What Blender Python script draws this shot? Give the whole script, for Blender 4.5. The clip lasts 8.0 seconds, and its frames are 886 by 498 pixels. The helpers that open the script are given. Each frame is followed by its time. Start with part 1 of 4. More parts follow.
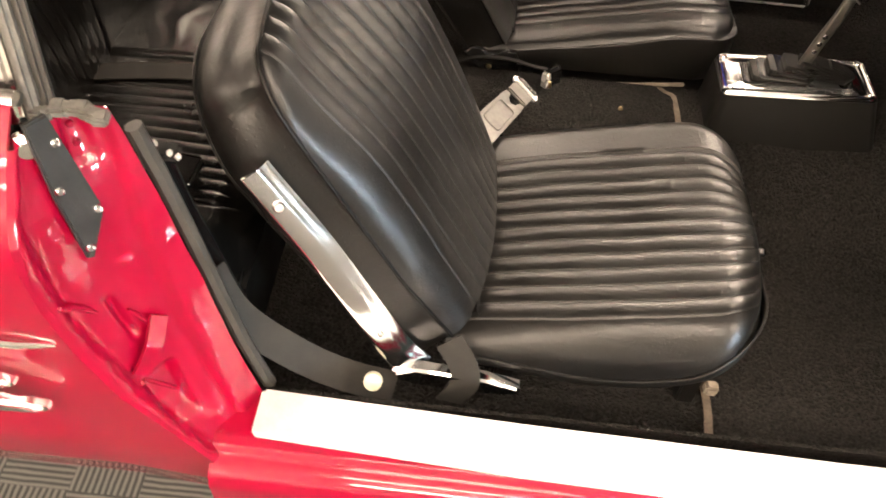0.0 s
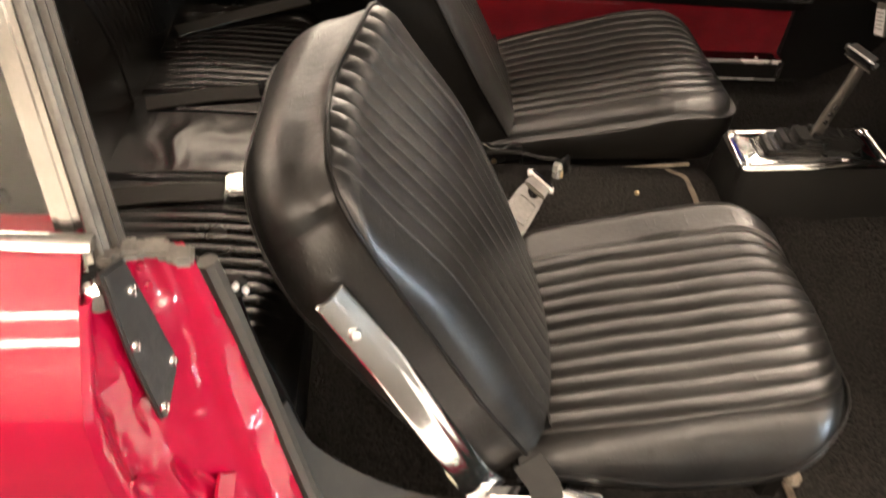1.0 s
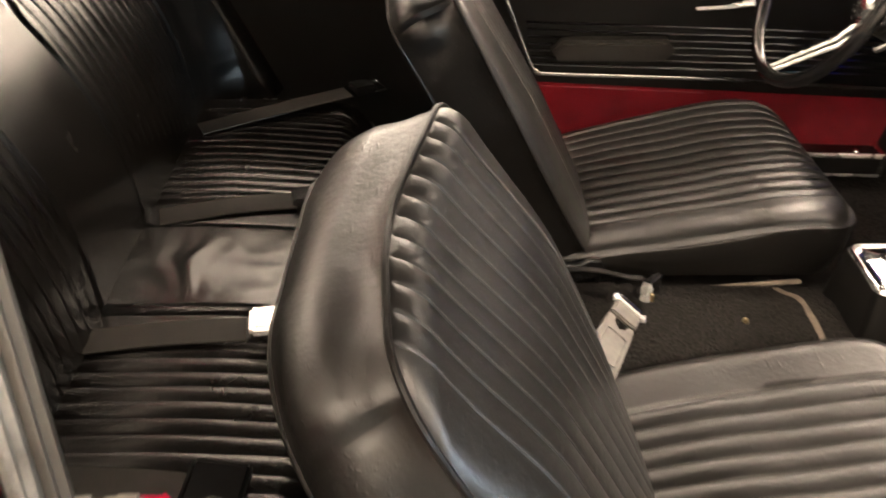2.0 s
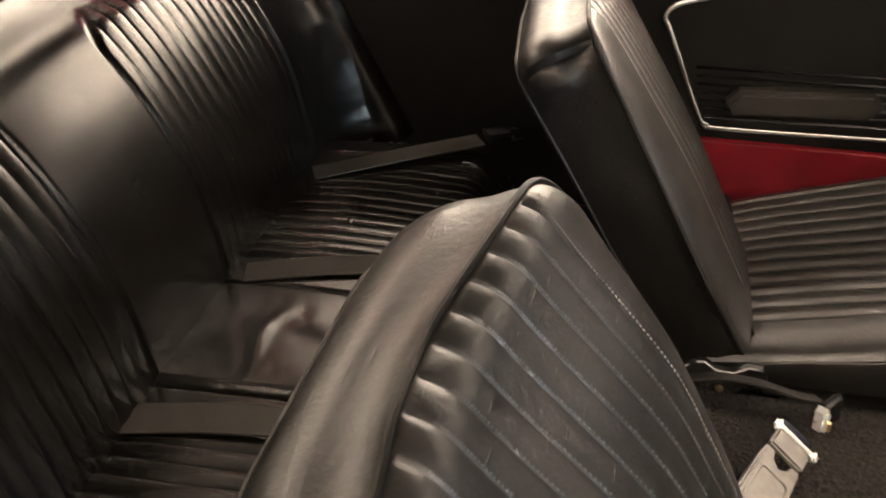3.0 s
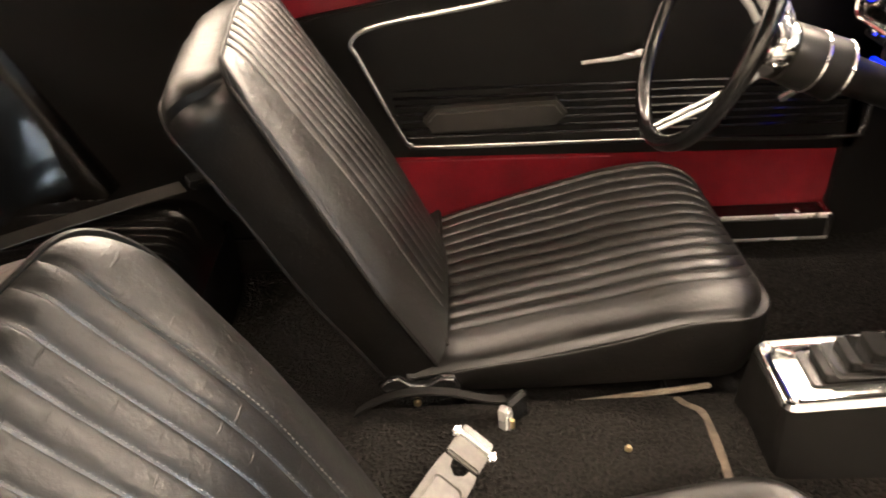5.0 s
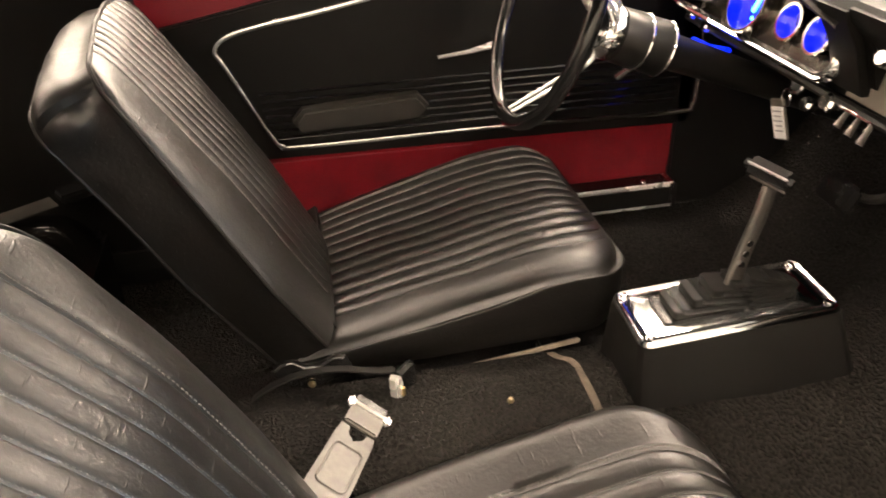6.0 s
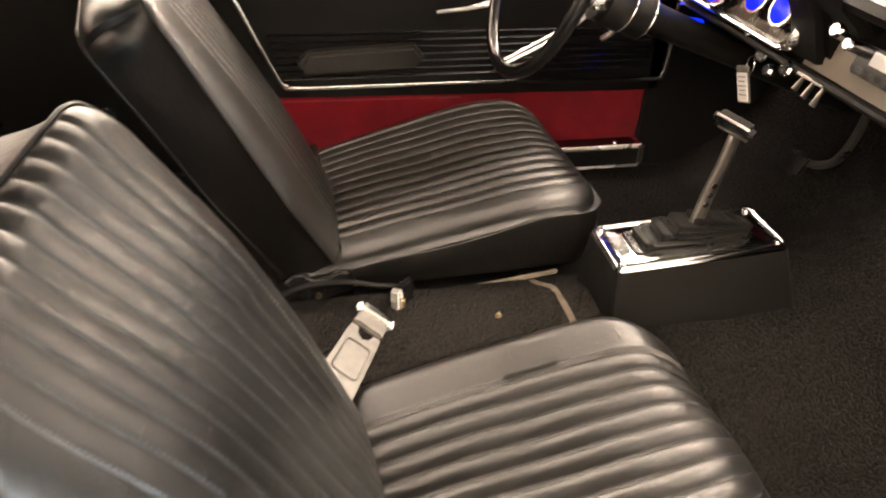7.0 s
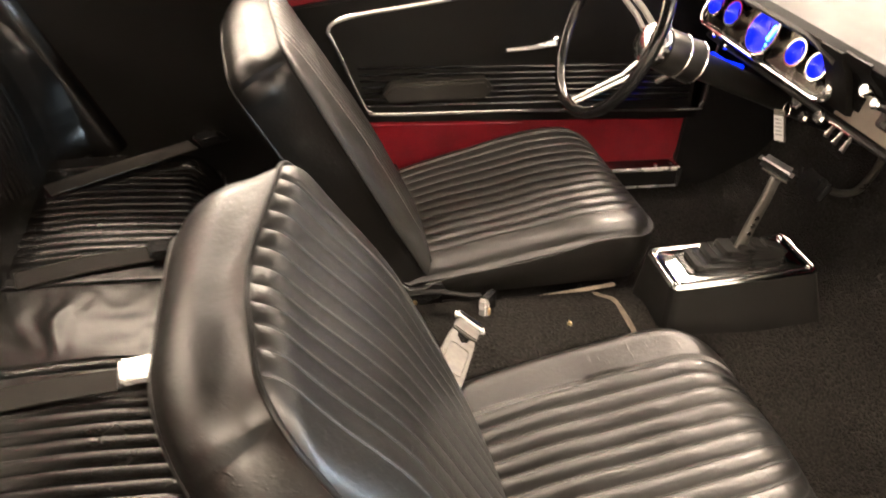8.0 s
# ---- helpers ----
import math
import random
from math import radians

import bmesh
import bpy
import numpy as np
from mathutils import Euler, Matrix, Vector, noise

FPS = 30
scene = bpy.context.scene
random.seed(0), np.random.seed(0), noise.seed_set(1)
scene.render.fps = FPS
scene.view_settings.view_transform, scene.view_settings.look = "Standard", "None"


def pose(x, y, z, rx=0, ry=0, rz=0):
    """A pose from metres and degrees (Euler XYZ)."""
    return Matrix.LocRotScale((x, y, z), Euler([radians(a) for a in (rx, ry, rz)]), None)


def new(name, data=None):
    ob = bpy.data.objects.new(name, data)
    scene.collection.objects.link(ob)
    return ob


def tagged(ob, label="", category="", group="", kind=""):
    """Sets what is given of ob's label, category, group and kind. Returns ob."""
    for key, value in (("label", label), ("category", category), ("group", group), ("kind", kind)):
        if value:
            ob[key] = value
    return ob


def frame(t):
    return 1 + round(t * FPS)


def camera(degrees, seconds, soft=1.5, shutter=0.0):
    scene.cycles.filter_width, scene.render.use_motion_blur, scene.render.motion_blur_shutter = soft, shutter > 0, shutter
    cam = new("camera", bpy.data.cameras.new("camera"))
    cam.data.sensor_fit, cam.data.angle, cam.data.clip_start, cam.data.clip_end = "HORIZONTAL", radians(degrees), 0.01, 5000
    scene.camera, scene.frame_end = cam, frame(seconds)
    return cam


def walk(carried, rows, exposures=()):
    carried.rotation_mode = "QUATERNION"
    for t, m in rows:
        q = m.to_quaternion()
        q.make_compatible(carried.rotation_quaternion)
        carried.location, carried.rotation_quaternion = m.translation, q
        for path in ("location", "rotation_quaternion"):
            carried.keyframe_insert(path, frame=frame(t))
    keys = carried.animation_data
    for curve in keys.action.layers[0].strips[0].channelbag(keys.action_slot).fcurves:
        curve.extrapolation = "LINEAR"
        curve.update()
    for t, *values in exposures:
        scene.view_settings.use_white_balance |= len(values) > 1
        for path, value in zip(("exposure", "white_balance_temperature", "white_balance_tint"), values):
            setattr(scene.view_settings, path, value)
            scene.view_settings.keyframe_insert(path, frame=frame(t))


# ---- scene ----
cam = camera(56.3, 8.0, soft=1.7, shutter=0.45)
METRES, EYE, TILT, LEAN, TURN = 1.612, 1.402, -47.5, -4.0, 4.5
ROWS = [
    (0.0, 0.0, 0.0, 0.0, -0.0, -0.0, -0.0),
    (0.5, -0.0769, 0.0064, -0.0074, -3.33, 2.22, 3.9),
    (1.0, -0.1149, 0.0619, 0.025, -4.9, 6.05, 5.6),
    (1.5, -0.1292, 0.1336, 0.0651, -4.53, 9.77, 6.6),
    (2.0, -0.1302, 0.2209, 0.1072, -2.82, 11.59, 5.28),
    (3.5, -0.025, 0.372, 0.1894, 10.5, 14.66, -3.71),
    (4.0, 0.0257, 0.3806, 0.1885, 7.81, 15.12, 0.04),
    (4.5, 0.0565, 0.3737, 0.1809, 3.77, 15.47, 4.18),
    (5.0, 0.0711, 0.3582, 0.1692, -0.07, 15.93, 8.41),
    (6.5, 0.0383, 0.2954, 0.1024, -9.78, 14.93, 16.43),
    (7.0, -0.0151, 0.2618, 0.0748, -11.36, 12.85, 13.64),
    (7.5, -0.0812, 0.2099, 0.0683, -11.94, 11.52, 12.59),
    (8.0, -0.133, 0.1357, 0.096, -11.59, 11.93, 12.4),
]
walk(cam, [(t, pose(-0.136, -1.374, EYE, TILT, LEAN, TURN) @ pose(METRES * x, METRES * y, METRES * z, 90 + pitch, roll, yaw)) for t, x, y, z, yaw, pitch, roll in ROWS], exposures=[(0.0, 0.98), (0.5, 0.82), (1.0, 0.82), (2.0, 0.98), (3.5, 1.0), (4.5, 1.3), (5.0, 1.27), (6.5, 1.16), (7.5, 1.5), (8.0, 1.5)])


# ---- world, lights ----
world = bpy.data.worlds.new("showroom_world")
scene.world = world
world.use_nodes = True
world.node_tree.nodes["Background"].inputs[0].default_value = (0.9, 0.92, 1.0, 1)
world.node_tree.nodes["Background"].inputs[1].default_value = 0.05


# ---- materials ----
def material(name, colour, rough=0.5, metal=0.0, coat=0.0, vary=0.15, scale=8.0, bump=0.0, bump_scale=400.0,
             bump_dist=0.001, rough_vary=0.1, sheen=0.0, speck=0.4, spec=0.5, crease=0.0, crease_scale=30.0, wrinkle=0.0, emit=None, emit_power=0.0):
    m = bpy.data.materials.new(name)
    m.use_nodes = True
    nt = m.node_tree
    b = nt.nodes["Principled BSDF"]
    b.inputs["Metallic"].default_value = metal
    b.inputs["Specular IOR Level"].default_value = spec
    b.inputs["Coat Weight"].default_value = coat
    b.inputs["Coat Roughness"].default_value = 0.04
    b.inputs["Sheen Weight"].default_value = sheen
    if emit:
        b.inputs["Emission Color"].default_value = (*emit, 1)
        b.inputs["Emission Strength"].default_value = emit_power
    tc = nt.nodes.new("ShaderNodeTexCoord")
    n1 = nt.nodes.new("ShaderNodeTexNoise")
    n1.inputs["Scale"].default_value, n1.inputs["Detail"].default_value, n1.inputs["Lacunarity"].default_value = scale, 3, 2.37
    nt.links.new(tc.outputs["Object"], n1.inputs["Vector"])
    n2 = nt.nodes.new("ShaderNodeTexNoise")
    n2.inputs["Scale"].default_value, n2.inputs["Detail"].default_value, n2.inputs["Lacunarity"].default_value = bump_scale, 2, 2.37
    nt.links.new(tc.outputs["Object"], n2.inputs["Vector"])
    mixf = nt.nodes.new("ShaderNodeMath")
    mixf.operation = "MULTIPLY_ADD"
    mixf.inputs[1].default_value = speck
    nt.links.new(n2.outputs["Fac"], mixf.inputs[0])
    nt.links.new(n1.outputs["Fac"], mixf.inputs[2])
    ramp = nt.nodes.new("ShaderNodeMapRange")
    ramp.inputs[1].default_value, ramp.inputs[2].default_value = 0.1 + 0.25 * (speck - 0.4), 1.3 + 0.75 * (speck - 0.4)
    ramp.inputs[3].default_value, ramp.inputs[4].default_value = max(1 - 2 * vary, 0.05), 1 + 2 * vary
    nt.links.new(mixf.outputs[0], ramp.inputs[0])
    mul = nt.nodes.new("ShaderNodeVectorMath")
    mul.operation = "SCALE"
    mul.inputs[0].default_value = colour
    nt.links.new(ramp.outputs[0], mul.inputs["Scale"])
    nt.links.new(mul.outputs[0], b.inputs["Base Color"])
    rr = nt.nodes.new("ShaderNodeMapRange")
    rr.inputs[1].default_value, rr.inputs[2].default_value = 0.0, 1.0
    rr.inputs[3].default_value, rr.inputs[4].default_value = max(rough - 2 * rough_vary, 0.01), min(rough + 2 * rough_vary, 1)
    nt.links.new(n1.outputs["Fac"], rr.inputs[0])
    nt.links.new(rr.outputs[0], b.inputs["Roughness"])
    last = None
    if crease > 0:
        n3 = nt.nodes.new("ShaderNodeTexNoise")
        n3.inputs["Scale"].default_value, n3.inputs["Detail"].default_value = crease_scale, 4
        n3.inputs["Distortion"].default_value = 0.2
        nt.links.new(tc.outputs["Object"], n3.inputs["Vector"])
        bu = nt.nodes.new("ShaderNodeBump")
        bu.inputs["Strength"].default_value, bu.inputs["Distance"].default_value = 0.6, crease
        nt.links.new(n3.outputs["Fac"], bu.inputs["Height"])
        last = bu
    if wrinkle > 0:
        # sparse fine creases across the pleats
        mp = nt.nodes.new("ShaderNodeMapping")
        mp.inputs["Scale"].default_value = (1.0, 0.13, 1.0)
        nt.links.new(tc.outputs["Object"], mp.inputs["Vector"])
        n4 = nt.nodes.new("ShaderNodeTexNoise")
        n4.inputs["Scale"].default_value, n4.inputs["Detail"].default_value, n4.inputs["Distortion"].default_value = 190.0, 1, 0.0
        nt.links.new(mp.outputs[0], n4.inputs["Vector"])
        thin = nt.nodes.new("ShaderNodeMapRange")
        thin.inputs[1].default_value, thin.inputs[2].default_value = 0.66, 0.80
        nt.links.new(n4.outputs["Fac"], thin.inputs[0])
        bu = nt.nodes.new("ShaderNodeBump")
        bu.inputs["Distance"].default_value = wrinkle
        bu.inputs["Strength"].default_value = 0.8
        nt.links.new(thin.outputs[0], bu.inputs["Height"])
        if last:
            nt.links.new(last.outputs[0], bu.inputs["Normal"])
        last = bu
    if bump > 0:
        bu = nt.nodes.new("ShaderNodeBump")
        bu.inputs["Strength"].default_value, bu.inputs["Distance"].default_value = bump, bump_dist
        nt.links.new(n2.outputs["Fac"], bu.inputs["Height"])
        if last:
            nt.links.new(last.outputs[0], bu.inputs["Normal"])
        last = bu
    if last:
        nt.links.new(last.outputs[0], b.inputs["Normal"])
    return m


LEATHER = material("black_leather", (0.0065, 0.0060, 0.0053), 0.37, vary=0.25, scale=9, bump=0.35, bump_scale=300, bump_dist=0.0006,
                   rough_vary=0.07, wrinkle=0.0004, crease=0.0011, crease_scale=100, spec=0.6)
SHINY = material("shiny_black_leather", (0.0045, 0.0041, 0.0036), 0.25, vary=0.25, scale=9, bump=0.4, bump_scale=300, bump_dist=0.0005, rough_vary=0.03, spec=0.31)
VINYL = material("black_vinyl", (0.0064, 0.0060, 0.0055), 0.45, vary=0.2, bump=0.3, bump_scale=700, bump_dist=0.0006, crease=0.002, crease_scale=10, spec=0.16)
PLASTIC = material("black_plastic", (0.0088, 0.0084, 0.0078), 0.45, spec=0.25, vary=0.2, bump=0.1, bump_scale=500)
CARPET = material("black_carpet", (0.0175, 0.0163, 0.0150), 0.95, vary=1.0, scale=7, bump=1.0, bump_scale=190, bump_dist=0.014, speck=3.0, spec=0.05)
RED = material("red_car_paint", (0.32, 0.001, 0.026), 0.35, vary=0.05, scale=3, coat=1.0, rough_vary=0.04, spec=0.1)
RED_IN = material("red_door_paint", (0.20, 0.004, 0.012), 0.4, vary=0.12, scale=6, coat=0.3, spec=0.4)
RED_PILE = material("red_door_carpet", (0.17, 0.003, 0.009), 0.95, vary=0.3, scale=14, bump=0.8, bump_scale=420, bump_dist=0.002, sheen=0.3, spec=0.05)
SATIN = material("satin_metal", (0.020, 0.019, 0.017), 0.38, 0.3, vary=0.12, scale=20)
# armrest black, lightened to carry the light on its front face
LIT_ARMPAD = material("lightened_black_armrest", (0.022, 0.020, 0.017), 0.55, vary=0.35, scale=18, bump=0.3, bump_scale=300, bump_dist=0.0006, spec=0.4)
LED = material("blue_led", (0.005, 0.01, 0.4), 0.3, emit=(0.0, 0.015, 1.0), emit_power=0.9)
CHROME = material("chrome", (0.88, 0.88, 0.88), 0.1, 1.0, vary=0.05, scale=20, rough_vary=0.06)
# chrome with a greyer base, so the post strip reflects less white light
DIM_CHROME = material("dimmed_chrome", (0.45, 0.44, 0.42), 0.14, 1.0, vary=0.15, scale=25, rough_vary=0.06)
STEEL = material("brushed_aluminium", (0.93, 0.93, 0.93), 0.45, 0.4, vary=0.1, scale=30, bump=0.15, bump_scale=300, bump_dist=0.0004)
WORN = material("worn_tan_trim", (0.28, 0.24, 0.19), 0.6, vary=0.35, scale=40, bump=0.3, bump_scale=200)
BINDING = material("worn_brown_binding", (0.13, 0.105, 0.08), 0.7, vary=0.6, scale=45, bump=0.4, bump_scale=220)
RUBBER = material("grey_rubber", (0.045, 0.041, 0.035), 0.5, vary=0.35, scale=25, bump=0.3, bump_scale=250)
WEBBING = material("grey_webbing", (0.027, 0.025, 0.0225), 0.6, vary=0.3, scale=30, bump=0.5, bump_scale=600, spec=0.15)
THREAD = material("grey_stitching_thread", (0.11, 0.102, 0.088), 0.5, vary=0.3, spec=0.5)
DARKMETAL = material("dark_painted_metal", (0.022, 0.021, 0.019), 0.4, vary=0.35, scale=30, bump=0.3, bump_scale=150, bump_dist=0.002)
BRASS = material("brass_screw", (0.75, 0.6, 0.35), 0.3, 1.0)
WHITE = material("white_paper", (0.8, 0.8, 0.8), 0.6, vary=0.05)
INK = material("grey_ink", (0.32, 0.32, 0.34), 0.7)
BLUE = material("blue_backlit_dial", (0.005, 0.01, 0.4), 0.3, emit=(0.0, 0.012, 1.0), emit_power=0.6)
CYAN = material("cyan_display", (0.02, 0.3, 0.5), 0.3, emit=(0.1, 0.75, 1.0), emit_power=3.0)
GLOSS = material("glossy_black_plastic", (0.01, 0.01, 0.01), 0.16, vary=0.15, rough_vary=0.05)
CLUSTER = material("dark_polished_metal", (0.06, 0.055, 0.048), 0.25, 1.0, vary=0.2, scale=30)
DULL = material("dull_grey_metal", (0.17, 0.16, 0.145), 0.35, 0.8, vary=0.2, scale=30)
RUBB2 = material("black_boot_rubber", (0.012, 0.012, 0.0115), 0.26, vary=0.2, rough_vary=0.06)
GREY = material("grey_plastic", (0.125, 0.116, 0.102), 0.42, vary=0.35, scale=45, bump=0.3, bump_scale=120, bump_dist=0.001)
GASKET = material("weathered_grey_gasket", (0.13, 0.122, 0.108), 0.7, vary=0.45, scale=45, bump=0.6, bump_scale=180, bump_dist=0.002)
CREAM = material("cream_plastic", (0.7, 0.66, 0.5), 0.4, vary=0.1)
# chrome paled and less metallic: bright reflections put into its base colour
PALE_CHROME = material("paled_chrome", (0.92, 0.92, 0.9), 0.25, 0.7, vary=0.05)
WEBGREY = material("faded_grey_webbing", (0.034, 0.032, 0.029), 0.7, vary=0.3, scale=30, bump=0.5, bump_scale=600, spec=0.2)
WEBDARK = material("dark_webbing", (0.010, 0.0095, 0.009), 0.7, vary=0.2, spec=0.2, bump=0.5, bump_scale=600)
DASH = material("beige_dash_panel", (0.30, 0.27, 0.23), 0.35, 0.3, vary=0.1, scale=12)
WALL = material("showroom_wall_paint", (0.55, 0.535, 0.50), 0.7, vary=0.08, scale=2)
CEIL = material("ceiling_paint", (0.62, 0.60, 0.56), 0.7, vary=0.08, scale=2)
COOL_GLOW = material("added_cool_window", (0.8, 0.85, 0.9), 0.4, emit=(0.72, 0.88, 1.0), emit_power=140.0)
TUBE = material("fluorescent_tube", (0.9, 0.9, 0.9), 0.4, emit=(1.0, 0.80, 0.625), emit_power=27.0)
WARM_GLOW = material("added_pale_window", (0.8, 0.8, 0.76), 0.4, emit=(1.0, 0.84, 0.68), emit_power=6.0)


# ---- mesh helpers ----
def thing(name, where, label, category, group="", kind=""):
    ob = new(name)
    ob.location = where
    ob.empty_display_size = 0.05
    return tagged(ob, label, category, group, kind)


def part(name, bm, mat, parent=None, label="", smooth=True):
    """One mesh object from a bmesh in world coordinates, under a thing or a part."""
    bmesh.ops.recalc_face_normals(bm, faces=bm.faces[:])
    me = bpy.data.meshes.new(name)
    bm.to_mesh(me)
    bm.free()
    me.materials.append(mat)
    if smooth:
        me.shade_smooth()
        me.set_sharp_from_angle(angle=radians(38))
    ob = new(name, me)
    if parent:
        ob.parent = parent
        top = parent
        while top.parent:
            top = top.parent
        ob.matrix_parent_inverse = Matrix.Translation(-top.location)
        if parent != top:
            ob.matrix_parent_inverse = Matrix.Identity(4)
    if label:
        ob["label"] = label
    return ob


def sheet(fn, nu, nv, bm=None, wrap=False):
    """A grid of faces through fn(u, v), u and v from 0 to 1."""
    bm = bm or bmesh.new()
    cols = nu if wrap else nu + 1
    vs = [[bm.verts.new(fn(i / nu, j / nv)) for j in range(nv + 1)] for i in range(cols)]
    for i in range(nu):
        a, b = vs[i], vs[(i + 1) % cols]
        for j in range(nv):
            bm.faces.new((a[j], b[j], b[j + 1], a[j + 1]))
    return bm


def thick(bm, d):
    """Gives an open sheet a thickness d."""
    bmesh.ops.recalc_face_normals(bm, faces=bm.faces[:])
    bmesh.ops.solidify(bm, geom=bm.faces[:], thickness=d)
    return bm


def tube(points, r, n=8, bm=None, closed=False, squash=1.0, up=(0, 0, 1)):
    """A round or flattened bar along points."""
    bm = bm or bmesh.new()
    pts = [Vector(p) for p in points]
    k = len(pts)
    rings = []
    for i, p in enumerate(pts):
        a = pts[(i - 1) % k] if closed or i > 0 else p
        b = pts[(i + 1) % k] if closed or i < k - 1 else p
        d = (b - a).normalized()
        s = d.cross(Vector(up))
        s = s.normalized() if s.length > 1e-4 else d.orthogonal().normalized()
        t = s.cross(d)
        rr = r[i] if isinstance(r, (list, tuple)) else r
        rings.append([bm.verts.new(p + s * (rr * math.cos(2 * math.pi * j / n)) + t * (rr * squash * math.sin(2 * math.pi * j / n))) for j in range(n)])
    for i in range(k if closed else k - 1):
        a, b = rings[i], rings[(i + 1) % k]
        for j in range(n):
            bm.faces.new((a[j], a[(j + 1) % n], b[(j + 1) % n], b[j]))
    if not closed:
        bm.faces.new(rings[0][::-1])
        bm.faces.new(rings[-1])
    return bm


def curve_points(pts, n=8, closed=False):
    """Catmull-Rom points through pts."""
    pts = [Vector(p) for p in pts]
    k, out = len(pts), []
    for i in range(k if closed else k - 1):
        if closed:
            p0, p1, p2, p3 = (pts[(i + o) % k] for o in (-1, 0, 1, 2))
        else:
            p0, p1, p2, p3 = pts[max(i - 1, 0)], pts[i], pts[i + 1], pts[min(i + 2, k - 1)]
        for j in range(n):
            t = j / n
            out.append(0.5 * ((2 * p1) + (p2 - p0) * t + (2 * p0 - 5 * p1 + 4 * p2 - p3) * t * t + (3 * p1 - p0 - 3 * p2 + p3) * t ** 3))
    if not closed:
        out.append(pts[-1])
    return out


def block(size, m, bevel=0.004, seg=2, bm=None):
    """A box of that size with rounded edges at the pose m."""
    bm = bm or bmesh.new()
    made = bmesh.ops.create_cube(bm, size=1.0, matrix=m @ Matrix.Diagonal((*size, 1)))
    if bevel:
        es = list({e for v in made["verts"] for e in v.link_edges})
        bmesh.ops.bevel(bm, geom=es, offset=bevel, segments=seg, affect="EDGES", clamp_overlap=True)
    return bm


def slab(poly, depth, m, bevel=0.0, seg=2, bm=None):
    """A flat shape (points in the local xy plane) given a depth along local z, at the pose m."""
    bm = bm or bmesh.new()
    low = [bm.verts.new(m @ Vector((x, y, 0))) for x, y in poly]
    f = bm.faces.new(low)
    got = bmesh.ops.extrude_face_region(bm, geom=[f])
    up = [v for v in got["geom"] if isinstance(v, bmesh.types.BMVert)]
    off = m.to_3x3() @ Vector((0, 0, depth))
    bmesh.ops.translate(bm, verts=up, vec=off)
    if bevel:
        es = [e for e in bm.edges if all(v in up for v in e.verts)]
        bmesh.ops.bevel(bm, geom=es, offset=bevel, segments=seg, affect="EDGES", clamp_overlap=True)
    return bm


def rounded(w, h, r, n=5):
    """Corner-rounded rectangle outline, centred."""
    out = []
    for cx, cy, a0 in ((w / 2 - r, h / 2 - r, 0), (r - w / 2, h / 2 - r, 90), (r - w / 2, r - h / 2, 180), (w / 2 - r, r - h / 2, 270)):
        for i in range(n + 1):
            a = radians(a0 + 90 * i / n)
            out.append((cx + r * math.cos(a), cy + r * math.sin(a)))
    return out


def lathe(profile, m, n=20, bm=None):
    """Turns (radius, height) points round local z at the pose m."""
    bm = bm or bmesh.new()
    rings = [[bm.verts.new(m @ Vector((max(r, 1e-5) * math.cos(2 * math.pi * j / n), max(r, 1e-5) * math.sin(2 * math.pi * j / n), z))) for j in range(n)] for r, z in profile]
    for a, b in zip(rings, rings[1:]):
        for j in range(n):
            bm.faces.new((a[j], a[(j + 1) % n], b[(j + 1) % n], b[j]))
    bm.faces.new(rings[0][::-1])
    bm.faces.new(rings[-1])
    return bm


def axes(origin, x, z):
    """A pose with local x and z along the given directions."""
    z = Vector(z).normalized()
    y = z.cross(Vector(x)).normalized()
    x = y.cross(z)
    return Matrix.Translation(origin) @ Matrix((x, y, z)).transposed().to_4x4()


def lerp_rows(rows, t):
    """Values between rows (key, a, b, ...) by the key."""
    if t <= rows[0][0]:
        return rows[0][1:]
    for p, q in zip(rows, rows[1:]):
        if t <= q[0]:
            f = (t - p[0]) / (q[0] - p[0])
            return tuple(a + (b - a) * f for a, b in zip(p[1:], q[1:]))
    return rows[-1][1:]


def soft_rows(rows, t, w=0.04):
    """The same for one value, with the corners between rows rounded off."""
    return sum(lerp_rows(rows, t + w * k / 3)[0] for k in range(-3, 4)) / 7


def screw(where, axis, r=0.005, mat=None, parent=None, name="screw"):
    m = axes(where, Vector(axis).orthogonal(), axis)
    return part(name, lathe([(r, 0), (r, r * 0.3), (r * 0.7, r * 0.7), (0, r * 0.8)], m, 10), mat or CHROME, parent)


# ---- showroom ----
def plane(name, centre, size, mat, label, category):
    ob = part(name, block(size, pose(*centre), 0), mat, None, smooth=False)
    return tagged(ob, label, category, kind="structure")


TILE = bpy.data.materials.new("striped_carpet_tile")
TILE.use_nodes = True
tn = TILE.node_tree
tc_ = tn.nodes.new("ShaderNodeTexCoord")
chk = tn.nodes.new("ShaderNodeTexChecker")
chk.inputs["Scale"].default_value = 8.0
tn.links.new(tc_.outputs["Object"], chk.inputs["Vector"])
waves = []
for direction in ("X", "Y"):
    w = tn.nodes.new("ShaderNodeTexWave")
    w.bands_direction = direction
    w.inputs["Scale"].default_value, w.inputs["Distortion"].default_value = 28.0, 1.2
    tn.links.new(tc_.outputs["Object"], w.inputs["Vector"])
    waves.append(w)
mx = tn.nodes.new("ShaderNodeMix")
mx.data_type = "FLOAT"
tn.links.new(chk.outputs["Fac"], mx.inputs[0])
tn.links.new(waves[0].outputs["Fac"], mx.inputs[2])
tn.links.new(waves[1].outputs["Fac"], mx.inputs[3])
rp = tn.nodes.new("ShaderNodeValToRGB")
rp.color_ramp.elements[0].color, rp.color_ramp.elements[1].color = (0.03, 0.03, 0.028, 1), (0.15, 0.145, 0.13, 1)
